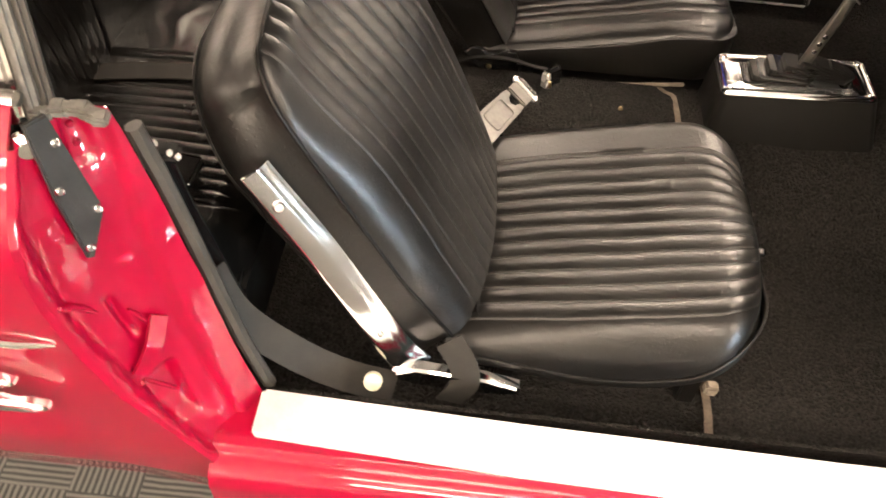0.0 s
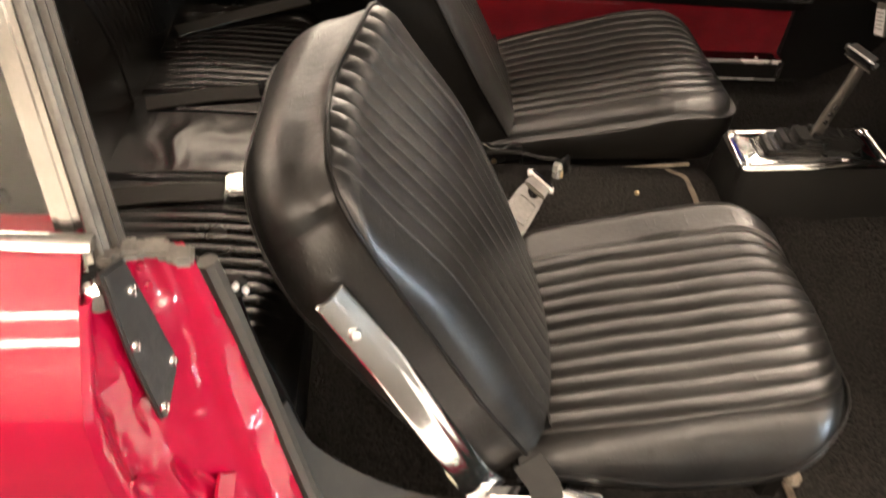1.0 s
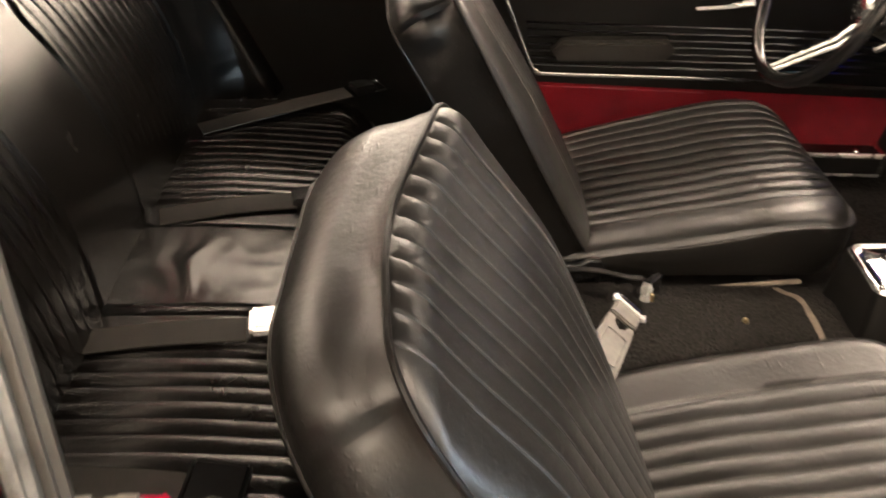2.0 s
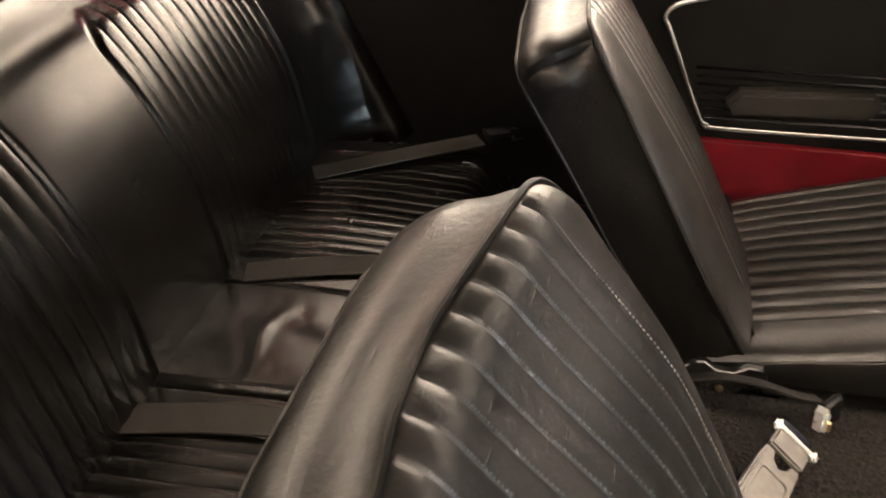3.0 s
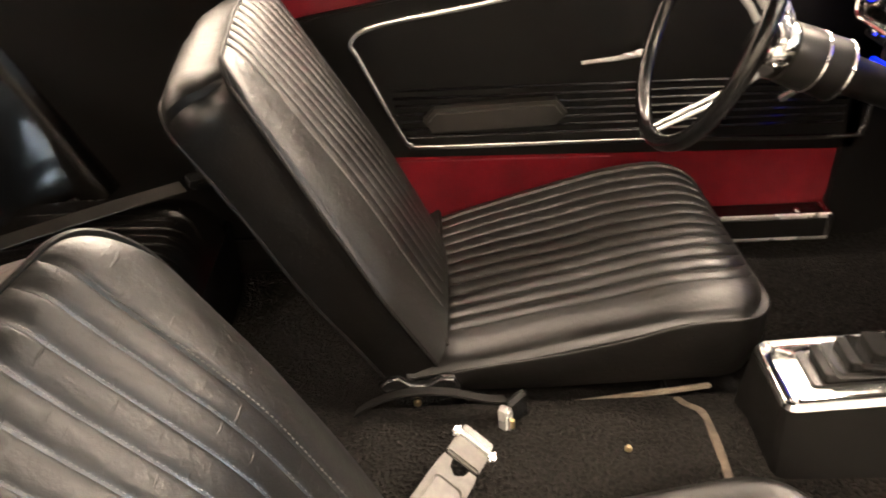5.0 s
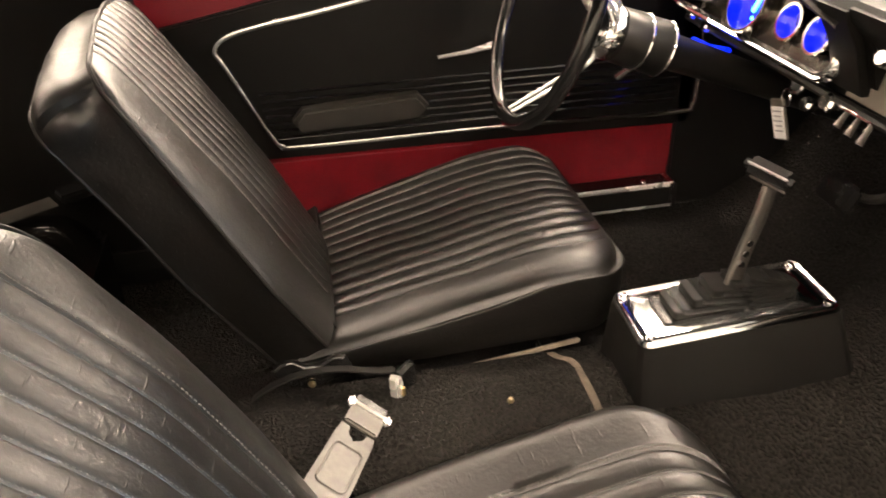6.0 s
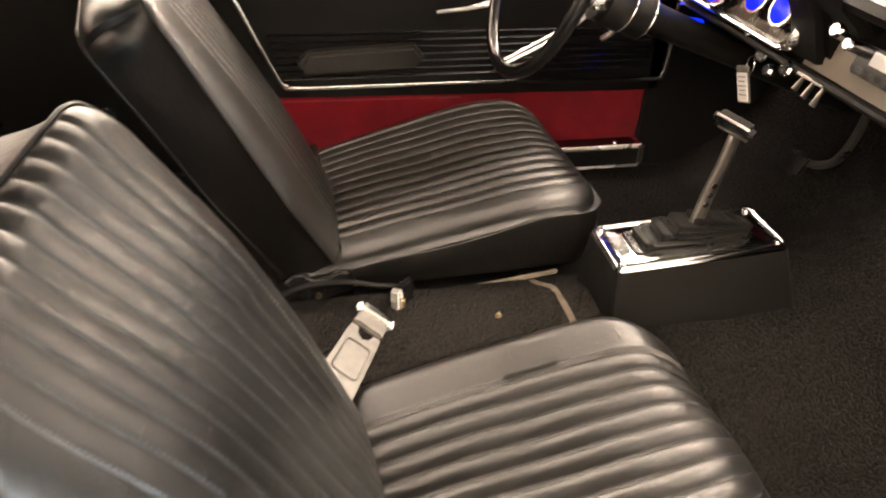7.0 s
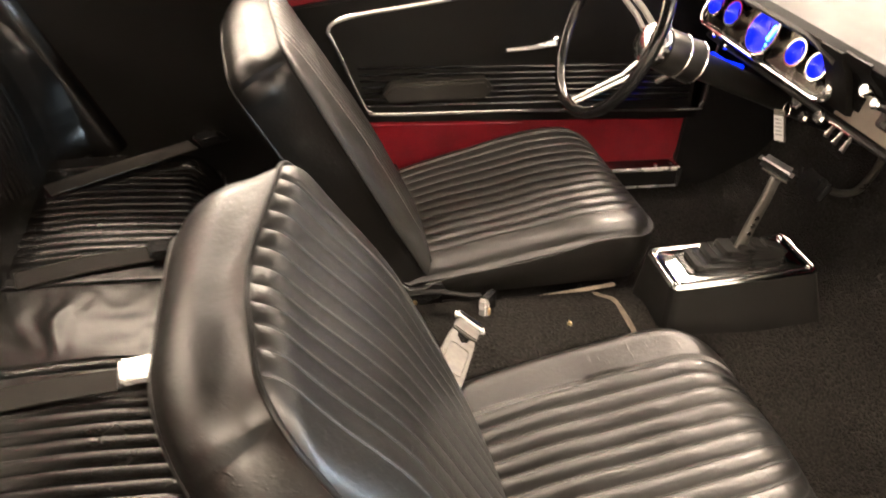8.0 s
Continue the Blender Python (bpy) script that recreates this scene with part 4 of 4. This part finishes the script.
# ---- steering wheel ----
wheel = thing("steering_wheel", (0.40, 0.373, 0.80), "black-rimmed steering wheel with three slotted chrome spokes", "steering wheel")
TIL = radians(21)
wc = Vector((0.344, 0.373, 0.823))
wn = Vector((-math.cos(TIL), 0, math.sin(TIL)))
wdn = Vector((-math.sin(TIL), 0, -math.cos(TIL)))
wsd = Vector((0, 1, 0))
RIM = 0.176
part("rim", tube([wc + RIM * (math.cos(a) * wdn + math.sin(a) * wsd) for a in (2 * math.pi * i / 72 for i in range(72))], 0.0125, 12, closed=True, up=wn), GLOSS, wheel, "glossy black wheel rim")
hub = wc - wn * 0.108
for a in (0, 120, 240):
    a = radians(a)
    d = math.cos(a) * wdn + math.sin(a) * wsd
    e = -math.sin(a) * wdn + math.cos(a) * wsd
    for k in (-1, 1):
        part("spoke", tube([hub + d * 0.028 + e * k * 0.014, hub + d * 0.08 + e * k * 0.011 + wn * 0.025, wc + d * (RIM - 0.006) + e * k * 0.008], [0.008, 0.0075, 0.006], 8, squash=0.35, up=wn), PALE_CHROME, wheel, "chrome spoke")
part("hub", lathe([(0.045, -0.01), (0.047, 0.008), (0.040, 0.02), (0.03, 0.03), (0.012, 0.034), (0, 0.034)], axes(hub, (0, 1, 0), wn), 28), CHROME, wheel, "chrome hub cap")
column = thing("steering_column", (0.6, 0.373, 0.73), "black steering column with thin chrome rings and lever", "steering column")
cm = axes(hub, (0, 1, 0), wn)
part("collar", lathe([(0.036, -0.012), (0.044, -0.016), (0.046, -0.055), (0.044, -0.060)], cm, 28), SATIN, column, "dark satin collar")
for d in (-0.062, -0.104):
    part("collar_ring", lathe([(0.0465, d - 0.002), (0.0475, d), (0.0465, d + 0.002)], cm, 28), CHROME, column, "thin chrome ring")
part("switch_housing", lathe([(0.044, -0.061), (0.046, -0.10), (0.042, -0.105)], cm, 28), PLASTIC, column)
part("shroud", lathe([(0.036, -0.106), (0.030, -0.115), (0.026, -0.30), (0.026, -0.62)], cm, 24), PLASTIC, column)
part("lever", tube([cm @ Vector((0.01, 0.045, -0.075)), cm @ Vector((0.03, 0.07, -0.07))], [0.005, 0.007], 8), CHROME, column, "chrome lever tip")

# ---- shifter ----
shifter = thing("gear_shifter", (0.5, 0, 0.385), "chrome ratchet shifter plate with black stepped rubber boot", "gear shifter")


def console(u, v):
    k = [(x, y) for x, y in rounded(0.292, 0.134, 0.018, 4)]
    k.append(k[0])
    x, y = k[int(round(u * (len(k) - 1)))]
    p = TOP @ Vector((x, y, -0.001))
    f = 1 - v
    return (p.x + f * (0.045 if x > 0 else -0.004), p.y + f * (0.018 if y > 0 else -0.018), p.z + (0.365 - p.z) * f)


TOP = pose(0.504, 0.012, 0.489, 0, -4.5, -2)
part("console", sheet(console, 24, 6), PLASTIC, shifter, "black textured shifter console box")
part("console_top", slab(rounded(0.292, 0.134, 0.018), 0.004, TOP @ pose(0, 0, -0.005), 0.001), PLASTIC, shifter)
ring = bmesh.new()
o1 = [TOP @ Vector((x, y, 0.0)) for x, y in rounded(0.290, 0.132, 0.016)]
o2 = [TOP @ Vector((x, y, 0.007)) for x, y in rounded(0.284, 0.126, 0.014)]
o3 = [TOP @ Vector((x, y, 0.0085)) for x, y in rounded(0.279, 0.121, 0.013)]
o4 = [TOP @ Vector((x, y, 0.0060)) for x, y in rounded(0.273, 0.115, 0.012)]
loops = [[ring.verts.new(p) for p in o] for o in (o1, o2, o3, o4)]
# stepped chrome sides of the recess
for k, (cut, deep) in enumerate(((0.000, 0.0060), (0.002, 0.0066), (0.008, 0.0063), (0.010, 0.0070), (0.017, 0.0066), (0.022, 0.0070))):
    loops.append([ring.verts.new(TOP @ Vector((x - 0.002, y, deep))) for x, y in rounded(0.240 - 2 * cut, 0.096 - 2 * cut, 0.012)])
for a, b in zip(loops, loops[1:]):
    for j in range(len(a)):
        ring.faces.new((a[j], a[(j + 1) % len(a)], b[(j + 1) % len(b)], b[j]))
cover = part("cover_plate", ring, CHROME, shifter, "polished chrome cover plate")
for cx, cy in ((-0.128, 0.051), (-0.128, -0.051), (0.128, 0.051), (0.128, -0.051)):
    screw(TOP @ Vector((cx, cy, 0.006)), TOP.to_3x3() @ Vector((0, 0, 1)), 0.0065, CHROME, cover)
for i in range(7):
    L_ = 0.196 - 0.024 * i
    m = TOP @ pose(0.094, 0.0, 0.002, 0, 5.0 * i, 0) @ pose(-L_ / 2 + 0.002 * i, 0, 0.0015)
    part("boot_fold", slab(rounded(L_, 0.072 - 0.006 * i, 0.008, 3), 0.007, m, 0.0025), RUBB2, shifter)
    part("boot_neck", slab(rounded(L_ - 0.022, 0.060 - 0.006 * i, 0.006, 3), 0.012, m @ pose(0.006, 0, 0.006), 0.001), PLASTIC, shifter)
LEV = [(0.0, 0.505, 0.515), (0.35, 0.516, 0.575), (0.7, 0.530, 0.63), (1.0, 0.537, 0.672)]


def lever_at(u, v):
    x, z = lerp_rows(LEV, u)
    return Vector((x + (v - 0.5) * (0.021 - 0.003 * u), 0.008, z - (v - 0.5) * 0.008))


lever = part("lever", sheet(lever_at, 18, 3), DULL, shifter, "bent flat steel lever")
lever.modifiers.new("thickness", "SOLIDIFY").thickness = 0.007
for k in (0.26, 0.36, 0.46):
    p = lever_at(k, 0.5)
    part("lever_hole", lathe([(0.005, 0), (0.005, 0.002), (0.003, 0.0025)], axes((p.x, p.y - 0.008, p.z), (1, 0, 0), (0, -1, 0)), 10), CHROME, lever)
HM = axes((0.538, 0.0135, 0.688), (0.6, -0.78, -0.24), (-0.30, -0.45, 0.84))
part("tee_handle", block((0.068, 0.028, 0.026), HM, 0.009), GLOSS, shifter, "black tee handle")
part("handle_trim", block((0.056, 0.004, 0.004), HM @ pose(0, -0.006, 0.0125), 0.0012), CHROME, shifter, "chrome strip on the handle")
part("handle_rim", block((0.050, 0.003, 0.004), HM @ pose(0.006, -0.0145, -0.002), 0.001), DULL, shifter, "thin dull edge on the handle")

# ---- dash details ----
# beige centre face right of the cluster
part("dash_face", sheet(lambda u, v: (0.712 + 0.012 * v - 0.004 * math.sin(v * math.pi), 0.125 - 0.76 * u - 0.03 * v, 0.738 + 0.064 * v), 30, 8), DASH, dash, "satin beige metal dash face")
part("lower_lip", tube([(0.705, 0.60, 0.728), (0.705, -0.64, 0.732)], 0.008, 8), PLASTIC, dash)
BZ = axes((0.705, 0.371, 0.804), (0, -1, 0), (-0.93, 0, 0.36))
bez = bmesh.new()
loops = []
for w, h, r, d in ((0.500, 0.118, 0.034, 0.0), (0.500, 0.118, 0.034, 0.010), (0.494, 0.112, 0.032, 0.014), (0.486, 0.104, 0.029, 0.012), (0.480, 0.098, 0.027, 0.015), (0.472, 0.090, 0.024, 0.006)):
    loops.append([bez.verts.new(BZ @ Vector((x, y, d))) for x, y in rounded(w, h, r)])
for a, b in zip(loops, loops[1:]):
    for j in range(len(a)):
        bez.faces.new((a[j], a[(j + 1) % len(a)], b[(j + 1) % len(b)], b[j]))
part("gauge_bezel", bez, CHROME, dash, "chrome gauge cluster bezel")
part("cluster_face", slab(rounded(0.474, 0.092, 0.022), 0.004, BZ @ pose(0, 0, 0.002), 0.001), CLUSTER, dash, "dark metal cluster face")
for gy, gr in ((0.568, 0.026), (0.494, 0.026), (0.371, 0.046), (0.248, 0.026), (0.174, 0.026)):
    gm = BZ @ pose(0.371 - gy, 0, 0.006)
    gauge = part("gauge", lathe([(gr, -0.004), (gr + 0.004, 0.010), (gr + 0.003, 0.018), (gr - 0.001, 0.018), (gr - 0.002, 0.0)], gm, 32), CHROME, dash, "round gauge with chrome rim")
    part("dial", lathe([(gr - 0.001, 0.0), (gr - 0.001, 0.002), (0, 0.0025)], gm, 32), BLUE, gauge, "glowing blue dial")
    part("needle", block((0.003, gr * 0.75, 0.002), gm @ pose(0.004, gr * 0.25, 0.007, 0, 0, 25), 0.0005), GLOSS, gauge)
    if gr > 0.04:
        part("display", block((0.010, 0.034, 0.002), gm @ pose(0.016, 0.006, 0.0072, 0, 0, -8), 0.001), CYAN, gauge, "cyan lit display bar")
        for k in (0, 1):
            part("display", block((0.006, 0.006, 0.002), gm @ pose(0.02 + 0.002 * k, -0.020 - 0.011 * k, 0.0072), 0.001), CYAN, gauge)
# padded brow over the cluster
part("brow", sheet(lambda u, v: (0.648 + 0.11 * v * v - 0.012 * math.sin(math.pi * v), 0.66 - 0.54 * u - 0.04 * u * u * (1 - v), 0.862 + 0.016 * math.sin(v * math.pi * 0.6) - 0.02 * max(0, u - 0.85) / 0.15), 24, 10), VINYL, dash, "black padded brow")


# the brow's padded end comes down beside the cluster
side = [(0.648, 0.872), (0.654, 0.856), (0.676, 0.820), (0.692, 0.775), (0.700, 0.752), (0.760, 0.750), (0.760, 0.885), (0.690, 0.882)]
part("brow_end", slab(side, 0.078, axes((0, 0.142, 0), (1, 0, 0), (0, -1, 0)), 0.016, 4), VINYL, dash, "black padded end of the brow")
side = [(0.650, 0.878), (0.656, 0.860), (0.690, 0.832), (0.700, 0.818), (0.760, 0.816), (0.760, 0.890), (0.690, 0.888)]
part("brow_end", slab(side, 0.085, axes((0, 0.075, 0), (1, 0, 0), (0, -1, 0)), 0.016, 4), VINYL, dash)


def knob(where, r, name, label, parent, axis=(-0.93, 0, 0.36), length=0.03):
    m = axes(where, (0, 1, 0), axis)
    return part(name, lathe([(r * 0.45, 0), (r * 0.45, length * 0.55), (r, length * 0.6), (r, length * 0.85), (r * 0.75, length), (0, length)], m, 9), CHROME, parent, label, smooth=False)


knob((0.722, 0.036, 0.807), 0.013, "radio_knob", "chrome radio knob", dash, length=0.045)
knob((0.712, 0.223, 0.718), 0.017, "switch_knob", "round chrome ignition bezel", dash, length=0.012)
knob((0.717, 0.170, 0.698), 0.012, "switch_knob", "chrome pull knob", dash, length=0.04)
knob((0.718, 0.138, 0.715), 0.015, "switch_knob", "chrome pull knob", dash, length=0.03)
knob((0.714, 0.274, 0.734), 0.006, "switch_knob", "small chrome knob", dash, length=0.018)
for ky, kz in ((0.565, 0.735), (0.535, 0.742), (0.51, 0.725)):
    knob((0.715, ky, kz), 0.010, "switch_knob", "small chrome knob", dash, length=0.03)
RD = axes((0.712, -0.085, 0.790), (0, -1, 0), (-0.95, 0, 0.3))
radio = part("radio", block((0.17, 0.046, 0.03), RD, 0.004), GLOSS, dash, "black radio with chrome trim")
part("screen", block((0.06, 0.020, 0.004), RD @ pose(-0.02, 0.008, 0.016), 0.001), WHITE, radio, "white lit radio screen")
for k in range(4):
    part("button", block((0.018, 0.008, 0.006), RD @ pose(-0.06 + 0.03 * k, -0.014, 0.016), 0.002), DARKMETAL, radio)
part("radio_knob", lathe([(0.011, 0), (0.011, 0.025), (0.008, 0.028), (0, 0.028)], RD @ pose(-0.085, 0.012, 0.012), 14), CHROME, radio)
clip = part("under_dash_bracket", block((0.010, 0.085, 0.005), pose(0.70, 0.068, 0.728, 0, 20, 4), 0.002), CHROME, dash, "chrome switch bracket under the dash")
for k, yy in enumerate((0.096, 0.070, 0.044)):
    part("toggle", tube([(0.70, yy, 0.725), (0.684, yy - 0.004, 0.706 - 0.003 * k)], [0.0035, 0.0055], 8), DULL, clip)
strip = thing("led_strip", (0.72, 0.5, 0.69), "blue glowing light strip under the dashboard", "light strip")
part("strip", tube([(0.70, 0.56, 0.694), (0.70, 0.50, 0.697), (0.70, 0.432, 0.711)], 0.006, 8), LED, strip)

# key and its paper tag
key = thing("ignition_key", (0.70, 0.235, 0.70), "ignition key with a white paper tag in a clear holder", "key")
part("key_ring", tube([(0.698, 0.240 + 0.011 * math.cos(a), 0.694 + 0.014 * math.sin(a)) for a in (2 * math.pi * i / 18 for i in range(18))], 0.0013, 6, closed=True, up=(1, 0, 0)), CHROME, key)
KM = axes((0.70, 0.248, 0.655), (0.08, -0.95, 0.30), (-0.97, -0.12, -0.10))
holder = part("tag_holder", block((0.035, 0.068, 0.004), KM, 0.003), GREY, key, "grey plastic tag holder")
part("tag_paper", block((0.028, 0.052, 0.002), KM @ pose(0, -0.005, 0.003), 0.0005), WHITE, holder, "white paper tag")
for k in range(5):
    part("print_bar", block((0.020 - 0.004 * (k % 2), 0.0022, 0.001), KM @ pose(0.001, 0.014 - 0.008 * k, 0.0045), 0), INK, holder)

# pedals
pedals = thing("brake_pedal", (0.95, 0.36, 0.36), "black rubber brake pedal on a curved steel arm", "pedal")
part("pad", block((0.02, 0.10, 0.055), pose(0.93, 0.36, 0.44, 0, 30), 0.008), RUBB2, pedals)
part("arm", tube(curve_points([(0.945, 0.35, 0.44), (0.96, 0.30, 0.45), (0.95, 0.24, 0.50), (0.95, 0.21, 0.60), (0.93, 0.20, 0.72)], 6), 0.009, 8), DULL, pedals)
part("floor_hump", sheet(lambda u, v: (0.86 + 0.36 * u, -0.16 + 0.36 * v, 0.34 + 0.05 * math.sin(math.pi * v) ** 0.7 * min(1, u * 1.6) + 0.12 * u), 16, 16), CARPET, car)

# ---- seat belts ----
def band(points, width, mat, parent, name="webbing", label="", side=(0, 0, 1), n=8):
    pts = curve_points(points, n)
    bm = bmesh.new()
    rows = []
    for i, p in enumerate(pts):
        a, b = pts[max(i - 1, 0)], pts[min(i + 1, len(pts) - 1)]
        sd = side(i / (len(pts) - 1)) if callable(side) else side
        d = (b - a).normalized()
        w = Vector(sd) - d * d.dot(Vector(sd))
        w = w.normalized() * width / 2
        rib = w.cross(d).normalized() * 0.0005
        rows.append([bm.verts.new(p - w + w * (2 * k / 14) + rib * (k % 2)) for k in range(15)])
    for r0, r1 in zip(rows, rows[1:]):
        for k in range(14):
            bm.faces.new((r0[k], r0[k + 1], r1[k + 1], r1[k]))
    ob = part(name, thick(bm, 0.0025), mat, parent, label)
    return ob


belt = thing("passenger_seat_belt", (-0.22, -0.63, 0.26), "grey webbing lap belt hanging beside the passenger seat", "seat belt", "seat belts")
band([(-0.44, -0.685, 0.56), (-0.41, -0.685, 0.47), (-0.335, -0.678, 0.385), (-0.265, -0.672, 0.335), (-0.19, -0.665, 0.305)], 0.050, WEBGREY, belt, side=(0.455, 0.60, 0.455))
band([(-0.115, -0.64, 0.405), (-0.09, -0.660, 0.375), (-0.085, -0.672, 0.34), (-0.105, -0.668, 0.285)], 0.044, WEBGREY, belt, side=(1, 0, 0.35))
part("anchor", lathe([(0.014, 0), (0.014, 0.012), (0.008, 0.016), (0, 0.017)], axes((-0.222, -0.680, 0.343), (1, 0, 0), (0, -0.8, 0.6)), 14), CREAM, belt, "cream plastic anchor cap")

buckle_a = thing("seat_belt_buckle", (-0.04, -0.05, 0.39), "chrome seat belt buckle on a grey webbing stub", "seat belt buckle", "centre buckles")
band([(-0.150, -0.235, 0.315), (-0.125, -0.20, 0.385), (-0.095, -0.170, 0.418)], 0.046, WEBGREY, buckle_a, side=(0.767, -0.412, -0.491))
PB = axes((-0.0114, -0.0216, 0.4225), (0.767, -0.412, -0.491), (0.456, -0.187, 0.87))
sleeve = part("sleeve", slab([(-0.031, -0.200), (0.029, -0.200), (0.026, -0.060), (0.024, -0.044), (0.013, -0.044), (0.010, -0.056), (0.000, -0.064), (-0.010, -0.056), (-0.013, -0.044), (-0.025, -0.044), (-0.027, -0.060)], 0.009, PB @ pose(0, 0.006, -0.008), 0.003), GREY, buckle_a, "faded grey plastic sleeve with a notch")
part("rim", tube([PB @ Vector((x, y - 0.108, 0.0015)) for x, y in rounded(0.040, 0.070, 0.008, 4)], 0.0022, 6, closed=True, up=(0, 0, 1)), GREY, sleeve)
part("buckle_body", block((0.049, 0.034, 0.009), PB @ pose(0, -0.018, -0.002), 0.003), GREY, buckle_a, "grey buckle cover")
part("buckle_bar", tube([PB @ Vector((x, 0.001, 0.002)) for x in (-0.027, 0.0, 0.027)], 0.0026, 8), PALE_CHROME, buckle_a, "chrome buckle bar")
for sx in (-1, 1):
    part("buckle_lug", block((0.010, 0.017, 0.012), PB @ pose(sx * 0.027, 0.0, 0.001), 0.004), PALE_CHROME, buckle_a, "bright chrome lug")
part("tongue_slot", block((0.046, 0.020, 0.004), PB @ pose(0, 0.013, -0.004), 0.002), GLOSS, buckle_a)
buckle_b = thing("seat_belt_buckle", (0.02, 0.04, 0.385), "chrome-edged black seat belt buckle beside the driver's seat", "seat belt buckle", "centre buckles")
PC = axes((0.048, 0.060, 0.386), (-0.18, 0.22, 0.96), (0.74, -0.66, 0.10))
shell_b = part("buckle_body", block((0.066, 0.044, 0.014), PC @ pose(0, -0.006, -0.002), 0.005), GLOSS, buckle_b, "glossy black buckle housing")
frame_b = part("buckle_frame", slab([(-0.034, -0.007), (0.030, -0.007), (0.035, 0.000), (0.030, 0.007), (-0.030, 0.009), (-0.036, 0.002)], 0.016, PC @ pose(0, 0.022, -0.004), 0.004), PALE_CHROME, buckle_b, "polished chrome buckle edge")
part("latch", block((0.014, 0.007, 0.004), PC @ pose(0.010, 0.021, 0.013), 0.001), BRASS, frame_b, "small brass latch")
part("slot", block((0.020, 0.004, 0.003), PC @ pose(-0.010, 0.021, 0.0125), 0.001), GLOSS, frame_b)
part("buckle_lug", block((0.012, 0.012, 0.012), PC @ pose(-0.032, 0.028, 0.008), 0.004), PALE_CHROME, buckle_b, "bright chrome lug")
part("rivet", lathe([(0.004, 0), (0.004, 0.002), (0, 0.003)], PC @ pose(-0.024, -0.022, 0.005), 10), BRASS, shell_b)
band([(0.036, 0.075, 0.410), (0.010, 0.075, 0.412), (-0.04, 0.088, 0.415), (-0.10, 0.098, 0.408), (-0.155, 0.10, 0.385), (-0.19, 0.095, 0.355)], 0.030, WEBDARK, buckle_b, side=(0, 0.8, -0.35))

# rear belts lie on the bench
for pts, tip, chrome, lab in (
        ([(-0.79, -0.205, 0.497), (-0.68, -0.19, 0.503), (-0.575, -0.178, 0.503)], (-0.545, -0.172, 0.512), True, "rear lap belt with bright chrome buckle"),
        ([(-0.76, 0.095, 0.497), (-0.65, 0.125, 0.503), (-0.55, 0.148, 0.502)], (-0.53, 0.152, 0.506), False, "grey rear lap belt with metal tongue"),
        ([(-0.76, 0.40, 0.497), (-0.62, 0.47, 0.510), (-0.49, 0.545, 0.515)], (-0.462, 0.56, 0.52), False, "grey rear lap belt with black buckle")):
    rb = thing("rear_seat_belt", pts[1], lab, "seat belt", "rear seat belts")
    band(pts, 0.046, WEBBING, rb, side=(-0.3, 1, 0))
    d = Vector(tip) - Vector(pts[1])
    tm = axes(tip, d, (0, 0, 1))
    part("buckle", block((0.052, 0.048, 0.018), tm, 0.005), PALE_CHROME if chrome else GLOSS, rb, "polished buckle" if chrome else "")
    part("frame", tube([tm @ Vector((x + 0.03, y, -0.004)) for x, y in rounded(0.03, 0.046, 0.005, 3)], 0.002, 6, closed=True), CHROME, rb)
rb = thing("rear_seat_belt", (-0.56, -0.44, 0.50), "black rear belt buckle with a thin chrome frame", "seat belt", "rear seat belts")
tm = axes((-0.562, -0.445, 0.508), (0.98, -0.12, 0), (0, -0.1, 1))
part("buckle", block((0.066, 0.060, 0.016), tm, 0.005), GLOSS, rb)
part("frame", tube([tm @ Vector((x, y, 0.008)) for x, y in rounded(0.064, 0.058, 0.005, 3)], 0.0022, 6, closed=True), CHROME, rb, "thin chrome frame")
band([(-0.74, -0.43, 0.496), (-0.66, -0.436, 0.502), (-0.59, -0.443, 0.503)], 0.046, WEBBING, rb, side=(-0.1, 1, 0))
qb = thing("belt_end", (-0.47, -0.66, 0.73), "black belt buckle on the quarter trim, with small chrome bits as its glints", "seat belt buckle")
qm = pose(-0.474, -0.655, 0.737, 25, 10, 12)
part("body", block((0.034, 0.024, 0.020), qm, 0.005), GLOSS, qb)
band([(-0.478, -0.664, 0.73), (-0.466, -0.662, 0.66), (-0.44, -0.664, 0.57), (-0.405, -0.668, 0.44)], 0.03, GLOSS, qb, "strap", "glossy black strap", side=(1, 0, 0.3))
# three bright bits modelled in place of glints on the buckle
for kx, ky in ((-0.014, 0.006), (0.004, -0.004), (0.014, -0.008)):
    part("clip", block((0.007, 0.009, 0.006), qm @ pose(kx, ky, 0.011), 0.002), PALE_CHROME, qb, "small chrome bit standing in for a glint")

# ---- carpet edges ----
binding = thing("carpet_binding", (0.29, 0, 0.385), "worn brown carpet edge binding across the tunnel", "carpet trim")
band([(0.280, 0.126, 0.346), (0.281, 0.108, 0.370), (0.288, 0.082, 0.381), (0.302, 0.058, 0.388), (0.303, 0.02, 0.391), (0.302, -0.03, 0.391), (0.30, -0.10, 0.380), (0.305, -0.17, 0.343), (0.308, -0.235, 0.292)], 0.009, BINDING, binding, "strip", side=(1, 0, 0))
band([(0.31, -0.45, 0.268), (0.316, -0.60, 0.268), (0.312, -0.66, 0.268), (0.306, -0.70, 0.272)], 0.014, BINDING, binding, "strip", side=(1, 0, 0))
pin = thing("carpet_pin", (0.187, -0.010, 0.384), "small brass pin in the carpet", "pin")
part("head", lathe([(0.004, 0), (0.005, 0.006), (0.003, 0.010), (0, 0.011)], pose(0.187, -0.010, 0.386), 10), BRASS, pin)
